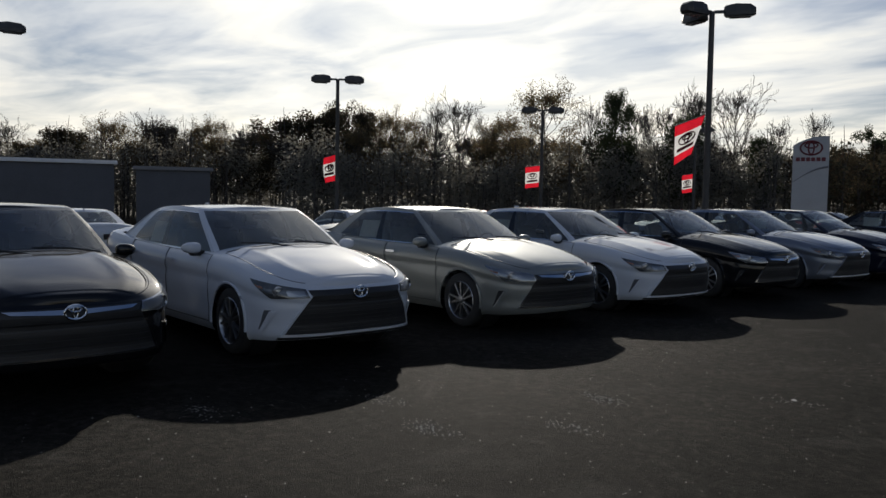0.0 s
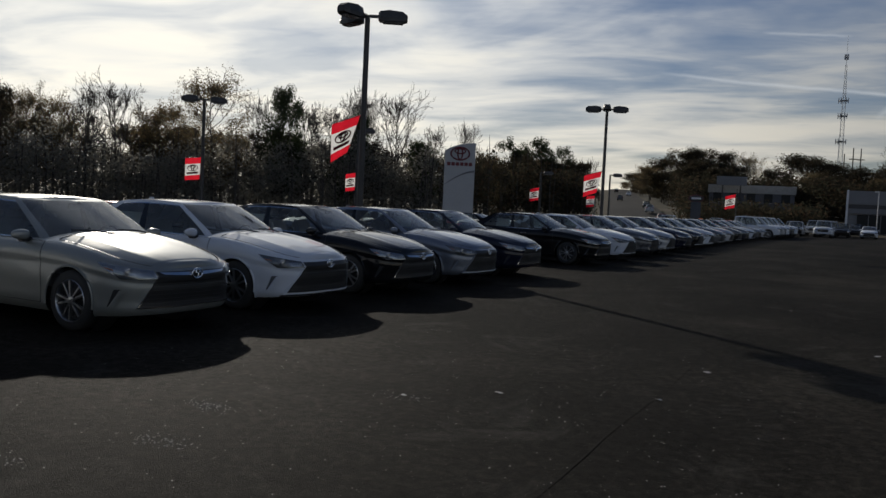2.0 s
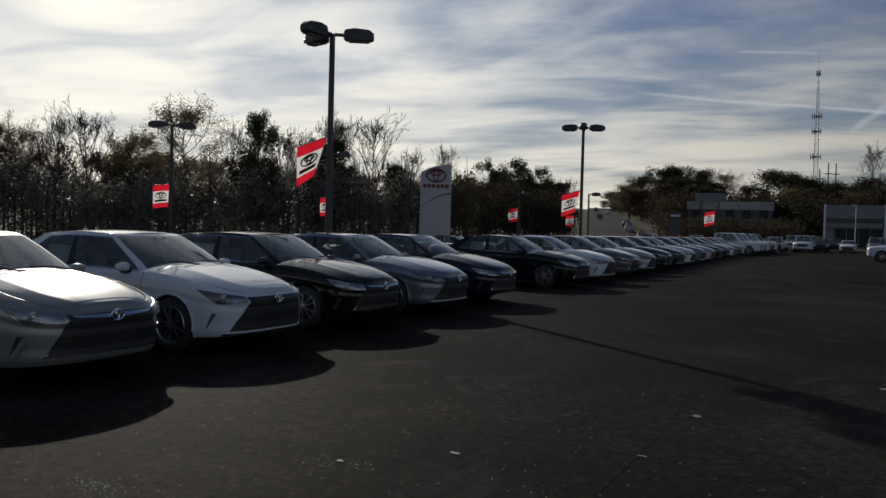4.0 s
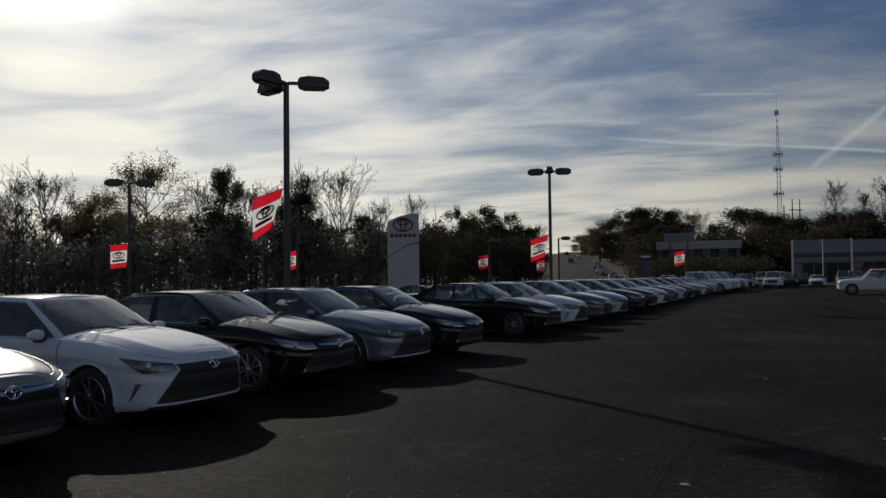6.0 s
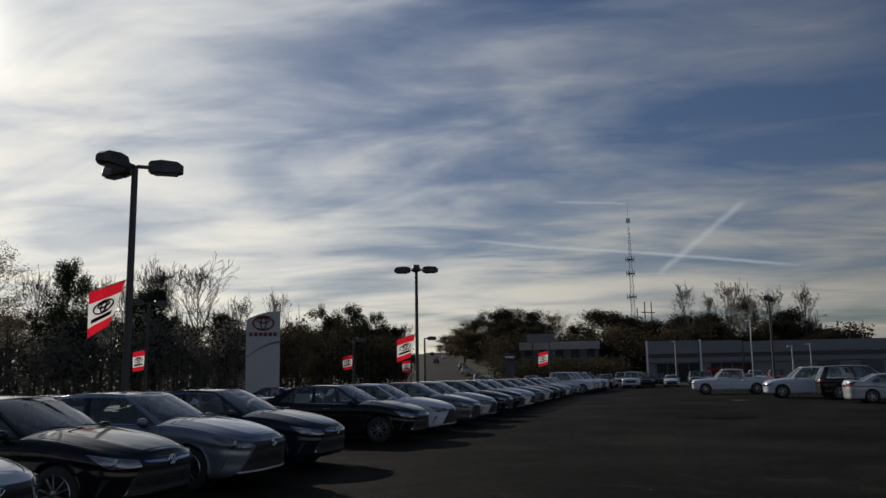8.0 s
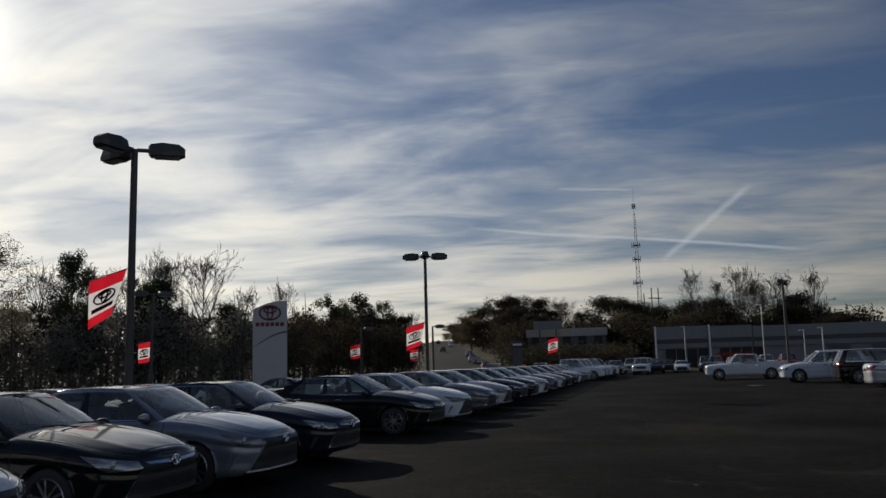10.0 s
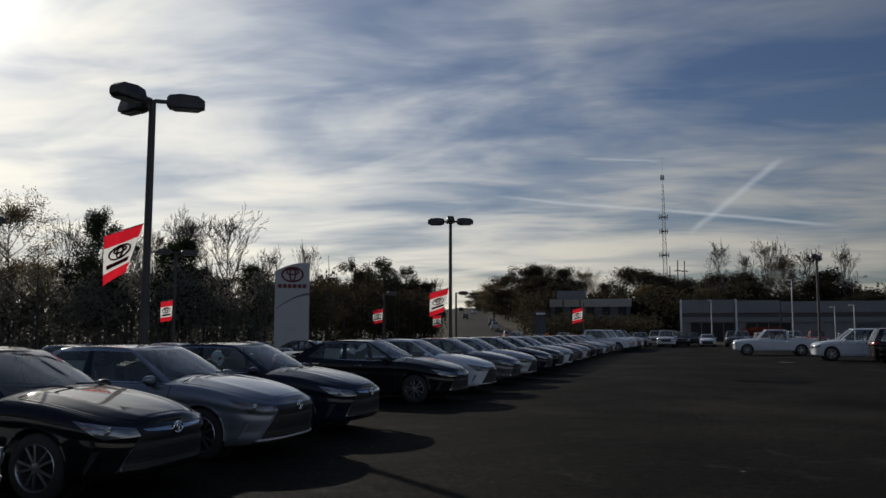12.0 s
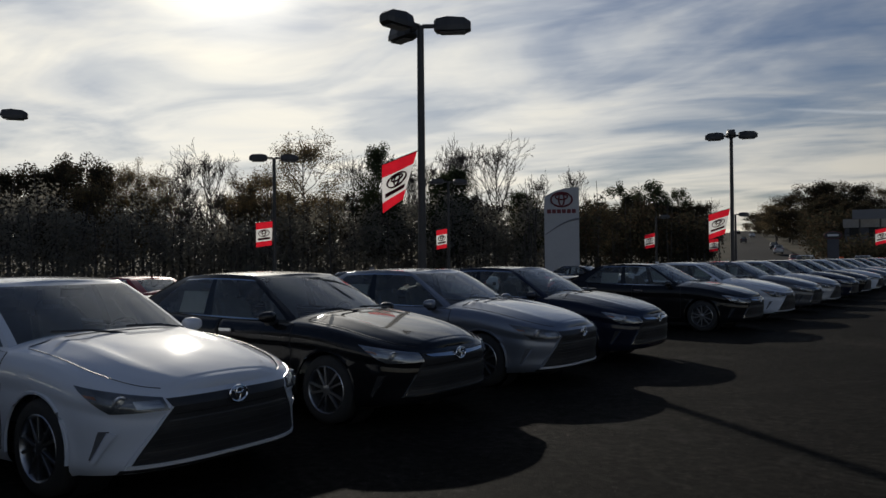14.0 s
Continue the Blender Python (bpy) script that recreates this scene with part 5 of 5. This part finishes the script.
def leaves(rnd, centres, per, spread, size, flat=0.5):
    """Small leaf plates round the centres."""
    verts, quads = [], []
    for c in centres:
        for _ in range(per):
            p = Vector((rnd.gauss(0, 1), rnd.gauss(0, 1), rnd.gauss(0, 0.8))).normalized() * (spread * 1.75 * rnd.random() ** 0.4) + Vector(c)
            a = Vector((rnd.gauss(0, 1), rnd.gauss(0, 1), rnd.gauss(0, flat))).normalized()
            b = a.orthogonal().normalized()
            b = (b * math.cos(rnd.random() * 6.28) + a.cross(b) * math.sin(rnd.random() * 6.28)).normalized()
            s = size * rnd.uniform(0.6, 1.4)
            k = len(verts)
            verts += [p - a * s, p + b * s * 0.45, p + a * s, p - b * s * 0.45]
            quads.append((k, k + 1, k + 2, k + 3))
    me = bpy.data.meshes.new("crown")
    me.from_pydata([tuple(v) for v in verts], [], quads)
    return me


def egg(a):
    return math.sin(math.pi * (0.26 + 0.66 * a)) ** 0.75


# kind: name, label, base, radius, limbs, branching, lean of low and high limbs, lift, twig, leaves (per tip, spread, size), leaf material
TREES = {
    "bare": ("bare_tree", "leafless grey-brown winter tree with ascending limbs", 0.34, 0.24, 20, (5, 4, 3), (54, 12), 0.10, 0.023, None, None),
    "dry": ("autumn_tree", "tall spreading tree with thin brown autumn leaves", 0.36, 0.30, 22, (5, 4), (80, 24), 0.05, 0.024, (22, 0.42, 0.09), M_LEAF_DRY),
    "dense": ("leafy_tree", "narrow dense dark green tree", 0.28, 0.20, 24, (4, 3), (78, 30), 0.05, 0.022, (40, 0.44, 0.11), M_LEAF_PINE),
    "oak": ("dark_oak", "dense dark rounded oak", 0.30, 0.29, 18, (4, 3), (80, 26), 0.04, 0.03, (46, 0.52, 0.16), M_LEAF_OAK),
    "pine": ("pine_tree", "dark green pine with tufted irregular crown", 0.52, 0.19, 11, (4,), (84, 40), 0.05, 0.03, (110, 0.42, 0.13), M_LEAF_PINE),
    "far": ("hill_oak", "dark rounded oak in the wood on the far slope", 0.20, 0.31, 14, (4, 2), (76, 26), 0.03, 0.05, (58, 0.74, 0.17), M_LEAF_OAK)}


def tree(seed, kind):
    rnd = random.Random(seed)
    name, lab, base, radius, limbs, kids, lean, lift, twig, leaf, mat = TREES[kind]
    root = thing(name, lab, "tree", "trees round the lot")
    H = 12.0
    runs, tips = skeleton(rnd, H, base, radius, egg, limbs, kids, lean, lift, H * 0.0125, twig)
    part("trunk", runs_mesh(runs, 0, 0), M_BARK, root)
    tagged(part("branch_mass", runs_mesh(runs, 1, 9), M_TWIG, root), kind="stuff")
    if leaf:
        ends = [p - v * rnd.uniform(0, 0.4) for p, v in tips]
        if kind in ("oak", "far", "dense", "dry"):
            ends += [r[0][1] for r in runs if r[2] == 2]
        me = leaves(rnd, ends, leaf[0], leaf[1], leaf[2], 0.7)
        me.materials.append(mat)
        new("crown", me).parent = root
    co = [v.co for o in root.children for v in o.data.vertices]
    root["tall"] = max(c.z for c in co)
    root["wide"] = sorted(math.hypot(c.x, c.y) for c in co)[int(len(co) * 0.95)]
    return root


STOCK = {kind: [[tree(11 * q + len(kind) * 7 + 3, kind), False] for q in range(n_)] for kind, n_ in (("bare", 5), ("dry", 4), ("dense", 2), ("oak", 3), ("pine", 3), ("far", 3))}
trnd = random.Random(42)
SPREAD = {"dense": 1.45, "dry": 1.12, "oak": 1.35, "far": 1.2, "pine": 1.25}


def plant(kind, x, y, top, radius):
    """A tree of the kind whose crown reaches the height top and the radius."""
    z = hill(x, y)
    fresh = [q for q in STOCK[kind] if not q[1]]
    slot = fresh[0] if fresh else trnd.choice(STOCK[kind])
    m = pose(x, y, z, 0, 0, trnd.uniform(0, 360))
    t = copy_thing(slot[0], m) if slot[1] else slot[0]
    if not slot[1]:
        slot[1] = True
        t.matrix_basis = m
    s = (top - z) / slot[0]["tall"]
    w = min(1.8 * s, max(0.7 * s, radius * SPREAD.get(kind, 1.2) / slot[0]["wide"]))
    t.scale = (w, w, s)
    return t


# trees that stand out singly: x, y, height of the top, radius of the crown
BARE_NEAR = [(-109.7, 15.7, 11.5, 2.1), (-99.5, 30.2, 12.8, 2.4), (-98.7, 32.2, 11.9, 2.0), (-89.7, 38.1, 11.3, 2.2), (-68.2, 51.8, 14.1, 2.0), (-65.4, 53.6, 14.8, 2.7), (-56.0, 65.8, 13.9, 1.4), (-52.8, 70.9, 14.1, 1.8),
             (-49.5, 70.9, 14.2, 2.1), (-44.4, 69.5, 15.1, 2.3), (-41.1, 71.5, 15.5, 2.6), (-45.3, 71.3, 15.0, 2.0), (-39.5, 77.0, 11.5, 1.5), (-42.3, 93.5, 13.9, 1.2), (-52.7, 71.0, 13.6, 1.7)]
BARE_FAR = [(13.9, 197.3, 23.8, 2.0), (19.7, 202.1, 22.0, 2.2), (24.5, 196.7, 23.8, 3.3), (28.1, 199.3, 21.8, 3.6), (31.7, 196.9, 21.6, 3.6), (39.5, 189.7, 22.1, 2.6), (-31.5, 114.9, 10.3, 1.6)]
DRY = [(-104.7, 19.6, 8.9, 2.8), (-106.2, 22.0, 10.9, 2.4), (-101.1, 25.4, 12.2, 3.7), (-96.5, 26.6, 10.0, 2.3), (-93.9, 33.5, 11.9, 2.4), (-94.6, 36.9, 12.4, 2.5), (-73.8, 49.4, 13.2, 2.8), (-72.9, 52.2, 12.9, 2.1),
       (-65.7, 57.8, 12.9, 2.4), (-64.4, 60.7, 12.9, 2.1), (-55.8, 58.0, 15.4, 4.2), (-21.6, 230.9, 20.4, 4.7), (27.8, 203.4, 20.3, 4.4), (-77.0, 48.3, 12.6, 1.6)]
DENSE = [(-51.4, 64.4, 14.3, 1.8), (-36.9, 71.6, 9.0, 1.5), (-45.3, 67.7, 11.7, 2.0), (-45.7, 68.6, 11.4, 1.6)]
OAKS = [(-85.9, 41.2, 12.1, 3.3), (-82.0, 44.1, 12.7, 3.5), (-82.2, 47.6, 14.1, 2.2), (-77.5, 47.5, 12.9, 1.6), (-41.8, 100.4, 8.8, 2.0), (-35.5, 107.2, 9.4, 2.8), (-31.8, 110.6, 9.8, 2.1), (-39.0, 104.8, 10.3, 2.9), (-42.9, 97.7, 8.4, 1.6)]
PINES = [(-40.6, 103.1, 12.6, 1.7), (-37.8, 106.4, 12.8, 2.5), (-33.7, 107.9, 11.4, 1.7), (-36.9, 107.8, 12.1, 1.7)]
WOOD = [(-95.4, 400.1, 22.6, 3.8), (-77.8, 342.6, 20.0, 3.7), (-60.1, 285.1, 20.6, 4.2), (-48.3, 248.8, 20.2, 4.2), (-40.0, 238.2, 22.3, 4.3), (-34.5, 235.1, 22.8, 4.3), (-29.0, 232.0, 21.3, 4.2), (-15.4, 231.5, 16.9, 2.5), (-7.8, 228.1, 20.3, 4.4),
        (-2.9, 224.3, 18.9, 4.0), (1.2, 222.4, 17.4, 3.5), (5.5, 218.5, 16.3, 3.9), (10.5, 214.5, 16.4, 3.8), (15.7, 208.3, 17.2, 4.5), (20.7, 206.0, 16.8, 4.4), (34.9, 196.5, 16.8, 5.0), (38.3, 195.9, 14.0, 4.3), (42.6, 195.2, 11.7, 3.1)]
for kind, rows in (("bare", BARE_NEAR), ("bare", BARE_FAR), ("dry", DRY), ("dense", DENSE), ("oak", OAKS), ("pine", PINES)):
    for x, y, top, radius in rows:
        plant(kind, x, y, top, radius)
for x, y, top, radius in WOOD:
    z = hill(x, y)
    plant("far", x, y, top, radius * 1.2)
    for k in range(2):
        dx, dy = trnd.uniform(-4, 4), -trnd.uniform(4, 12) - 6 * k
        plant("far" if trnd.random() < 0.75 else "dry", x + dx + 2.5, y + dy, hill(x + dx, y + dy) + (top - z) * trnd.uniform(0.72, 0.86) * (1 - 0.18 * k), radius * trnd.uniform(1.0, 1.3))
# the thick of the wood beside the lot, lower than the single trees
MIDDLE = Vector((6.0, -7.5, 0.0))
az = -85.0
while az < -17.2:
    dist = trnd.uniform(94, 106) + (16 if az < -62 else 0) + (20 if az > -24 else 0)
    x, y = MIDDLE.x + dist * math.sin(radians(az)), MIDDLE.y + dist * math.cos(radians(az))
    rise = float(np.interp(az, [-85, -78, -70, -60, -50, -40, -30, -25, -20, -14.5], [4.6, 4.2, 5.0, 5.2, 5.6, 5.6, 5.2, 4.4, 4.0, 2.8])) * trnd.uniform(0.72, 1.0)
    kind = trnd.choice(["bare", "dry", "dry", "bare", "oak"] if az < -26 else ["oak", "dense", "dry", "oak"])
    plant(kind, x, y, 1.65 + dist * math.tan(radians(rise)), trnd.uniform(2.0, 3.2))
    az += trnd.uniform(0.9, 1.3)
# slim trunks and low brush under the trees
bm = bmesh.new()
near, deep, shade = [], [], []
for q in range(4300):
    a = trnd.uniform(-87, -16.6)
    d = trnd.uniform(84, 94) + (18 if a < -62 else 0) + (18 if a > -24 else 0)
    if q % 3 == 0:
        d += 14
    x, y = MIDDLE.x + d * math.sin(radians(a)), MIDDLE.y + d * math.cos(radians(a))
    z = hill(x, y)
    top = float(np.interp(a, [-87, -75, -66, -50, -34, -27, -21, -14], [7.0, 8.6, 8.8, 8.2, 7.8, 7.0, 8.2, 5.5])) * (0.95 + 0.35 * noise.noise(Vector((a * 0.55, 0.3, 0))))
    (shade if a > -27 else deep if q % 3 == 0 else near).append((x, y, z + trnd.random() ** 0.85 * top))
    if q % 13 == 0:
        h = top * trnd.uniform(0.9, 1.35)
        tube(bm, [(x, y, z - 0.3), (x + trnd.uniform(-0.3, 0.3), y, z + h * 0.55), (x + trnd.uniform(-0.8, 0.8), y + trnd.uniform(-0.5, 0.5), z + h)], [0.11, 0.075, 0.02], 4, False)
tagged(new("saplings", mesh_of("saplings", bm, M_TWIG)), "slim grey trunks standing in the brush", "trees", kind="stuff")
for centres, per, spread, size, mat, lab in ((near, 34, 0.75, 0.17, M_LEAF_BRUSH, "brown tangled brush under the trees"), (shade, 34, 0.75, 0.19, M_LEAF_OAK, "dark evergreen brush under the pines"), (deep, 18, 1.1, 0.36, M_LEAF_BRUSH, "dense undergrowth deep in the wood")):
    me = leaves(trnd, centres, per, spread, size, 0.8)
    me.materials.append(mat)
    tagged(new("brush", me), lab, "brush", kind="stuff")
centres = []
for q in range(1700):
    a = trnd.uniform(-11.0, 13)
    d = trnd.uniform(196, 225) if not -9.6 < a < -2.6 else trnd.uniform(211, 228)
    x, y = MIDDLE.x + d * math.sin(radians(a)), MIDDLE.y + d * math.cos(radians(a))
    centres.append((x, y, hill(x, y) + trnd.random() * max(1.0, 1.65 + math.tan(radians(2.5)) * d - hill(x, y))))
for q in range(300):
    a, d = trnd.uniform(-10.5, -2.0), trnd.uniform(168, 190)
    x, y = MIDDLE.x + d * math.sin(radians(a)), MIDDLE.y + d * math.cos(radians(a))
    centres.append((x, y, hill(x, y) + trnd.random() * 2.2))
me = leaves(trnd, centres, 26, 1.4, 0.36, 0.8)
me.materials.append(M_LEAF_OAK)
tagged(new("hill_brush", me), "dark undergrowth on the far slope", "brush", kind="stuff")

# red shrubs before the showroom
for i, x in enumerate((14.2, 15.9, 17.8)):
    rnd = random.Random(300 + i)
    root = thing("red_shrub", "round shrub with red autumn leaves before the showroom", "shrub", "red shrubs")
    root.location = (x, 118.0 + rnd.uniform(-1, 1), hill(x, 118.0))
    bm = bmesh.new()
    for q in range(6):
        a = q * 1.05
        tube(bm, [(0, 0, 0), (0.3 * math.cos(a), 0.3 * math.sin(a), 0.7), (0.7 * math.cos(a), 0.7 * math.sin(a), 1.6)], [0.05, 0.04, 0.02], 4)
    part("stem", bm, M_BARK, root)
    me = leaves(rnd, [(rnd.gauss(0, 0.55), rnd.gauss(0, 0.55), rnd.uniform(0.5, 2.2)) for _ in range(40)], 16, 0.28, 0.14, 0.8)
    me.materials.append(M_LEAF_RED)
    crown = new("crown", me)
    crown.parent = root

# paper scraps, loose gravel with painted glints and a sealed seam on the asphalt
for i, (x, y) in enumerate([(3.99, -3.22), (5.19, -2.60), (5.33, -1.04), (5.66, 5.86), (3.4, -3.8), (6.9, 1.4), (10.6, 44.7)]):
    bm = bmesh.new()
    rnd = random.Random(i)
    s = 0.045 if i < 6 else 0.5
    pts = [bm.verts.new((math.cos(a) * s * rnd.uniform(0.5, 1.2), math.sin(a) * s * 0.6 * rnd.uniform(0.5, 1.2), 0.003 + rnd.uniform(0, 0.010))) for a in [2 * math.pi * q / 7 for q in range(7)]]
    c = bm.verts.new((0, 0, 0.012))
    for a, b in zip(pts, pts[1:] + pts[:1]):
        bm.faces.new((a, b, c))
    ob = new("paper_scrap", mesh_of("paper_scrap", bm, M_LITTER, False))
    ob.location = (x, y, 0)
    tagged(ob, "crumpled pale scrap of litter lying on the asphalt", "litter", "litter on the asphalt")
rnd = random.Random(77)
# scattered pale specks stand for the asphalt's sparkle; the clusters are gravel
spots = [(rnd.uniform(0.5, 6.5), rnd.uniform(-9.0, 0)) for _ in range(760)]
for cx, cy, n_ in ((2.24, -6.60, 90), (2.45, -4.97, 70), (1.45, -6.40, 50), (2.80, -5.80, 60), (3.37, -3.83, 30), (0.9, -7.6, 40), (4.1, -6.6, 40)):
    spots += [(cx + rnd.gauss(0, 0.14), cy + rnd.gauss(0, 0.07)) for _ in range(int(n_ * 1.8))]
verts, quads = [], []
for x, y in spots:
    r = rnd.uniform(0.002, 0.0075)
    k = len(verts)
    a = rnd.uniform(0, 3)
    for q in range(4):
        verts.append((x + r * math.cos(a + q * 1.57), y + r * math.sin(a + q * 1.57), 0.0))
    verts.append((x, y, r * 0.35))
    quads += [(k, k + 1, k + 4), (k + 1, k + 2, k + 4), (k + 2, k + 3, k + 4), (k + 3, k, k + 4)]
me = bpy.data.meshes.new("loose_gravel")
me.from_pydata(verts, [], quads)
me.materials.append(M_CHIP)
tagged(new("loose_gravel", me), "pale gravel chips, with scattered specks painted for sparkle on the asphalt", "gravel", kind="stuff")
bm = bmesh.new()
prev = None
for i in range(44):
    y = -12 + i * 0.5
    x = 5.13 + 0.010 * max(0, y + 4) + 0.0022 * max(0, y + 2) ** 1.5 + 0.03 * noise.noise(Vector((y * 0.7, 0, 0)))
    w = 0.004 + 0.0035 * noise.noise(Vector((y * 2.1, 3, 0)))
    cur = (bm.verts.new((x - w, y, 0.004)), bm.verts.new((x + w, y, 0.004)))
    if prev:
        bm.faces.new((prev[0], prev[1], cur[1], cur[0]))
    prev = cur
tagged(new("seam", mesh_of("seam", bm, M_TAR)), "thin worn seam running along the asphalt lane", "seam", kind="structure")
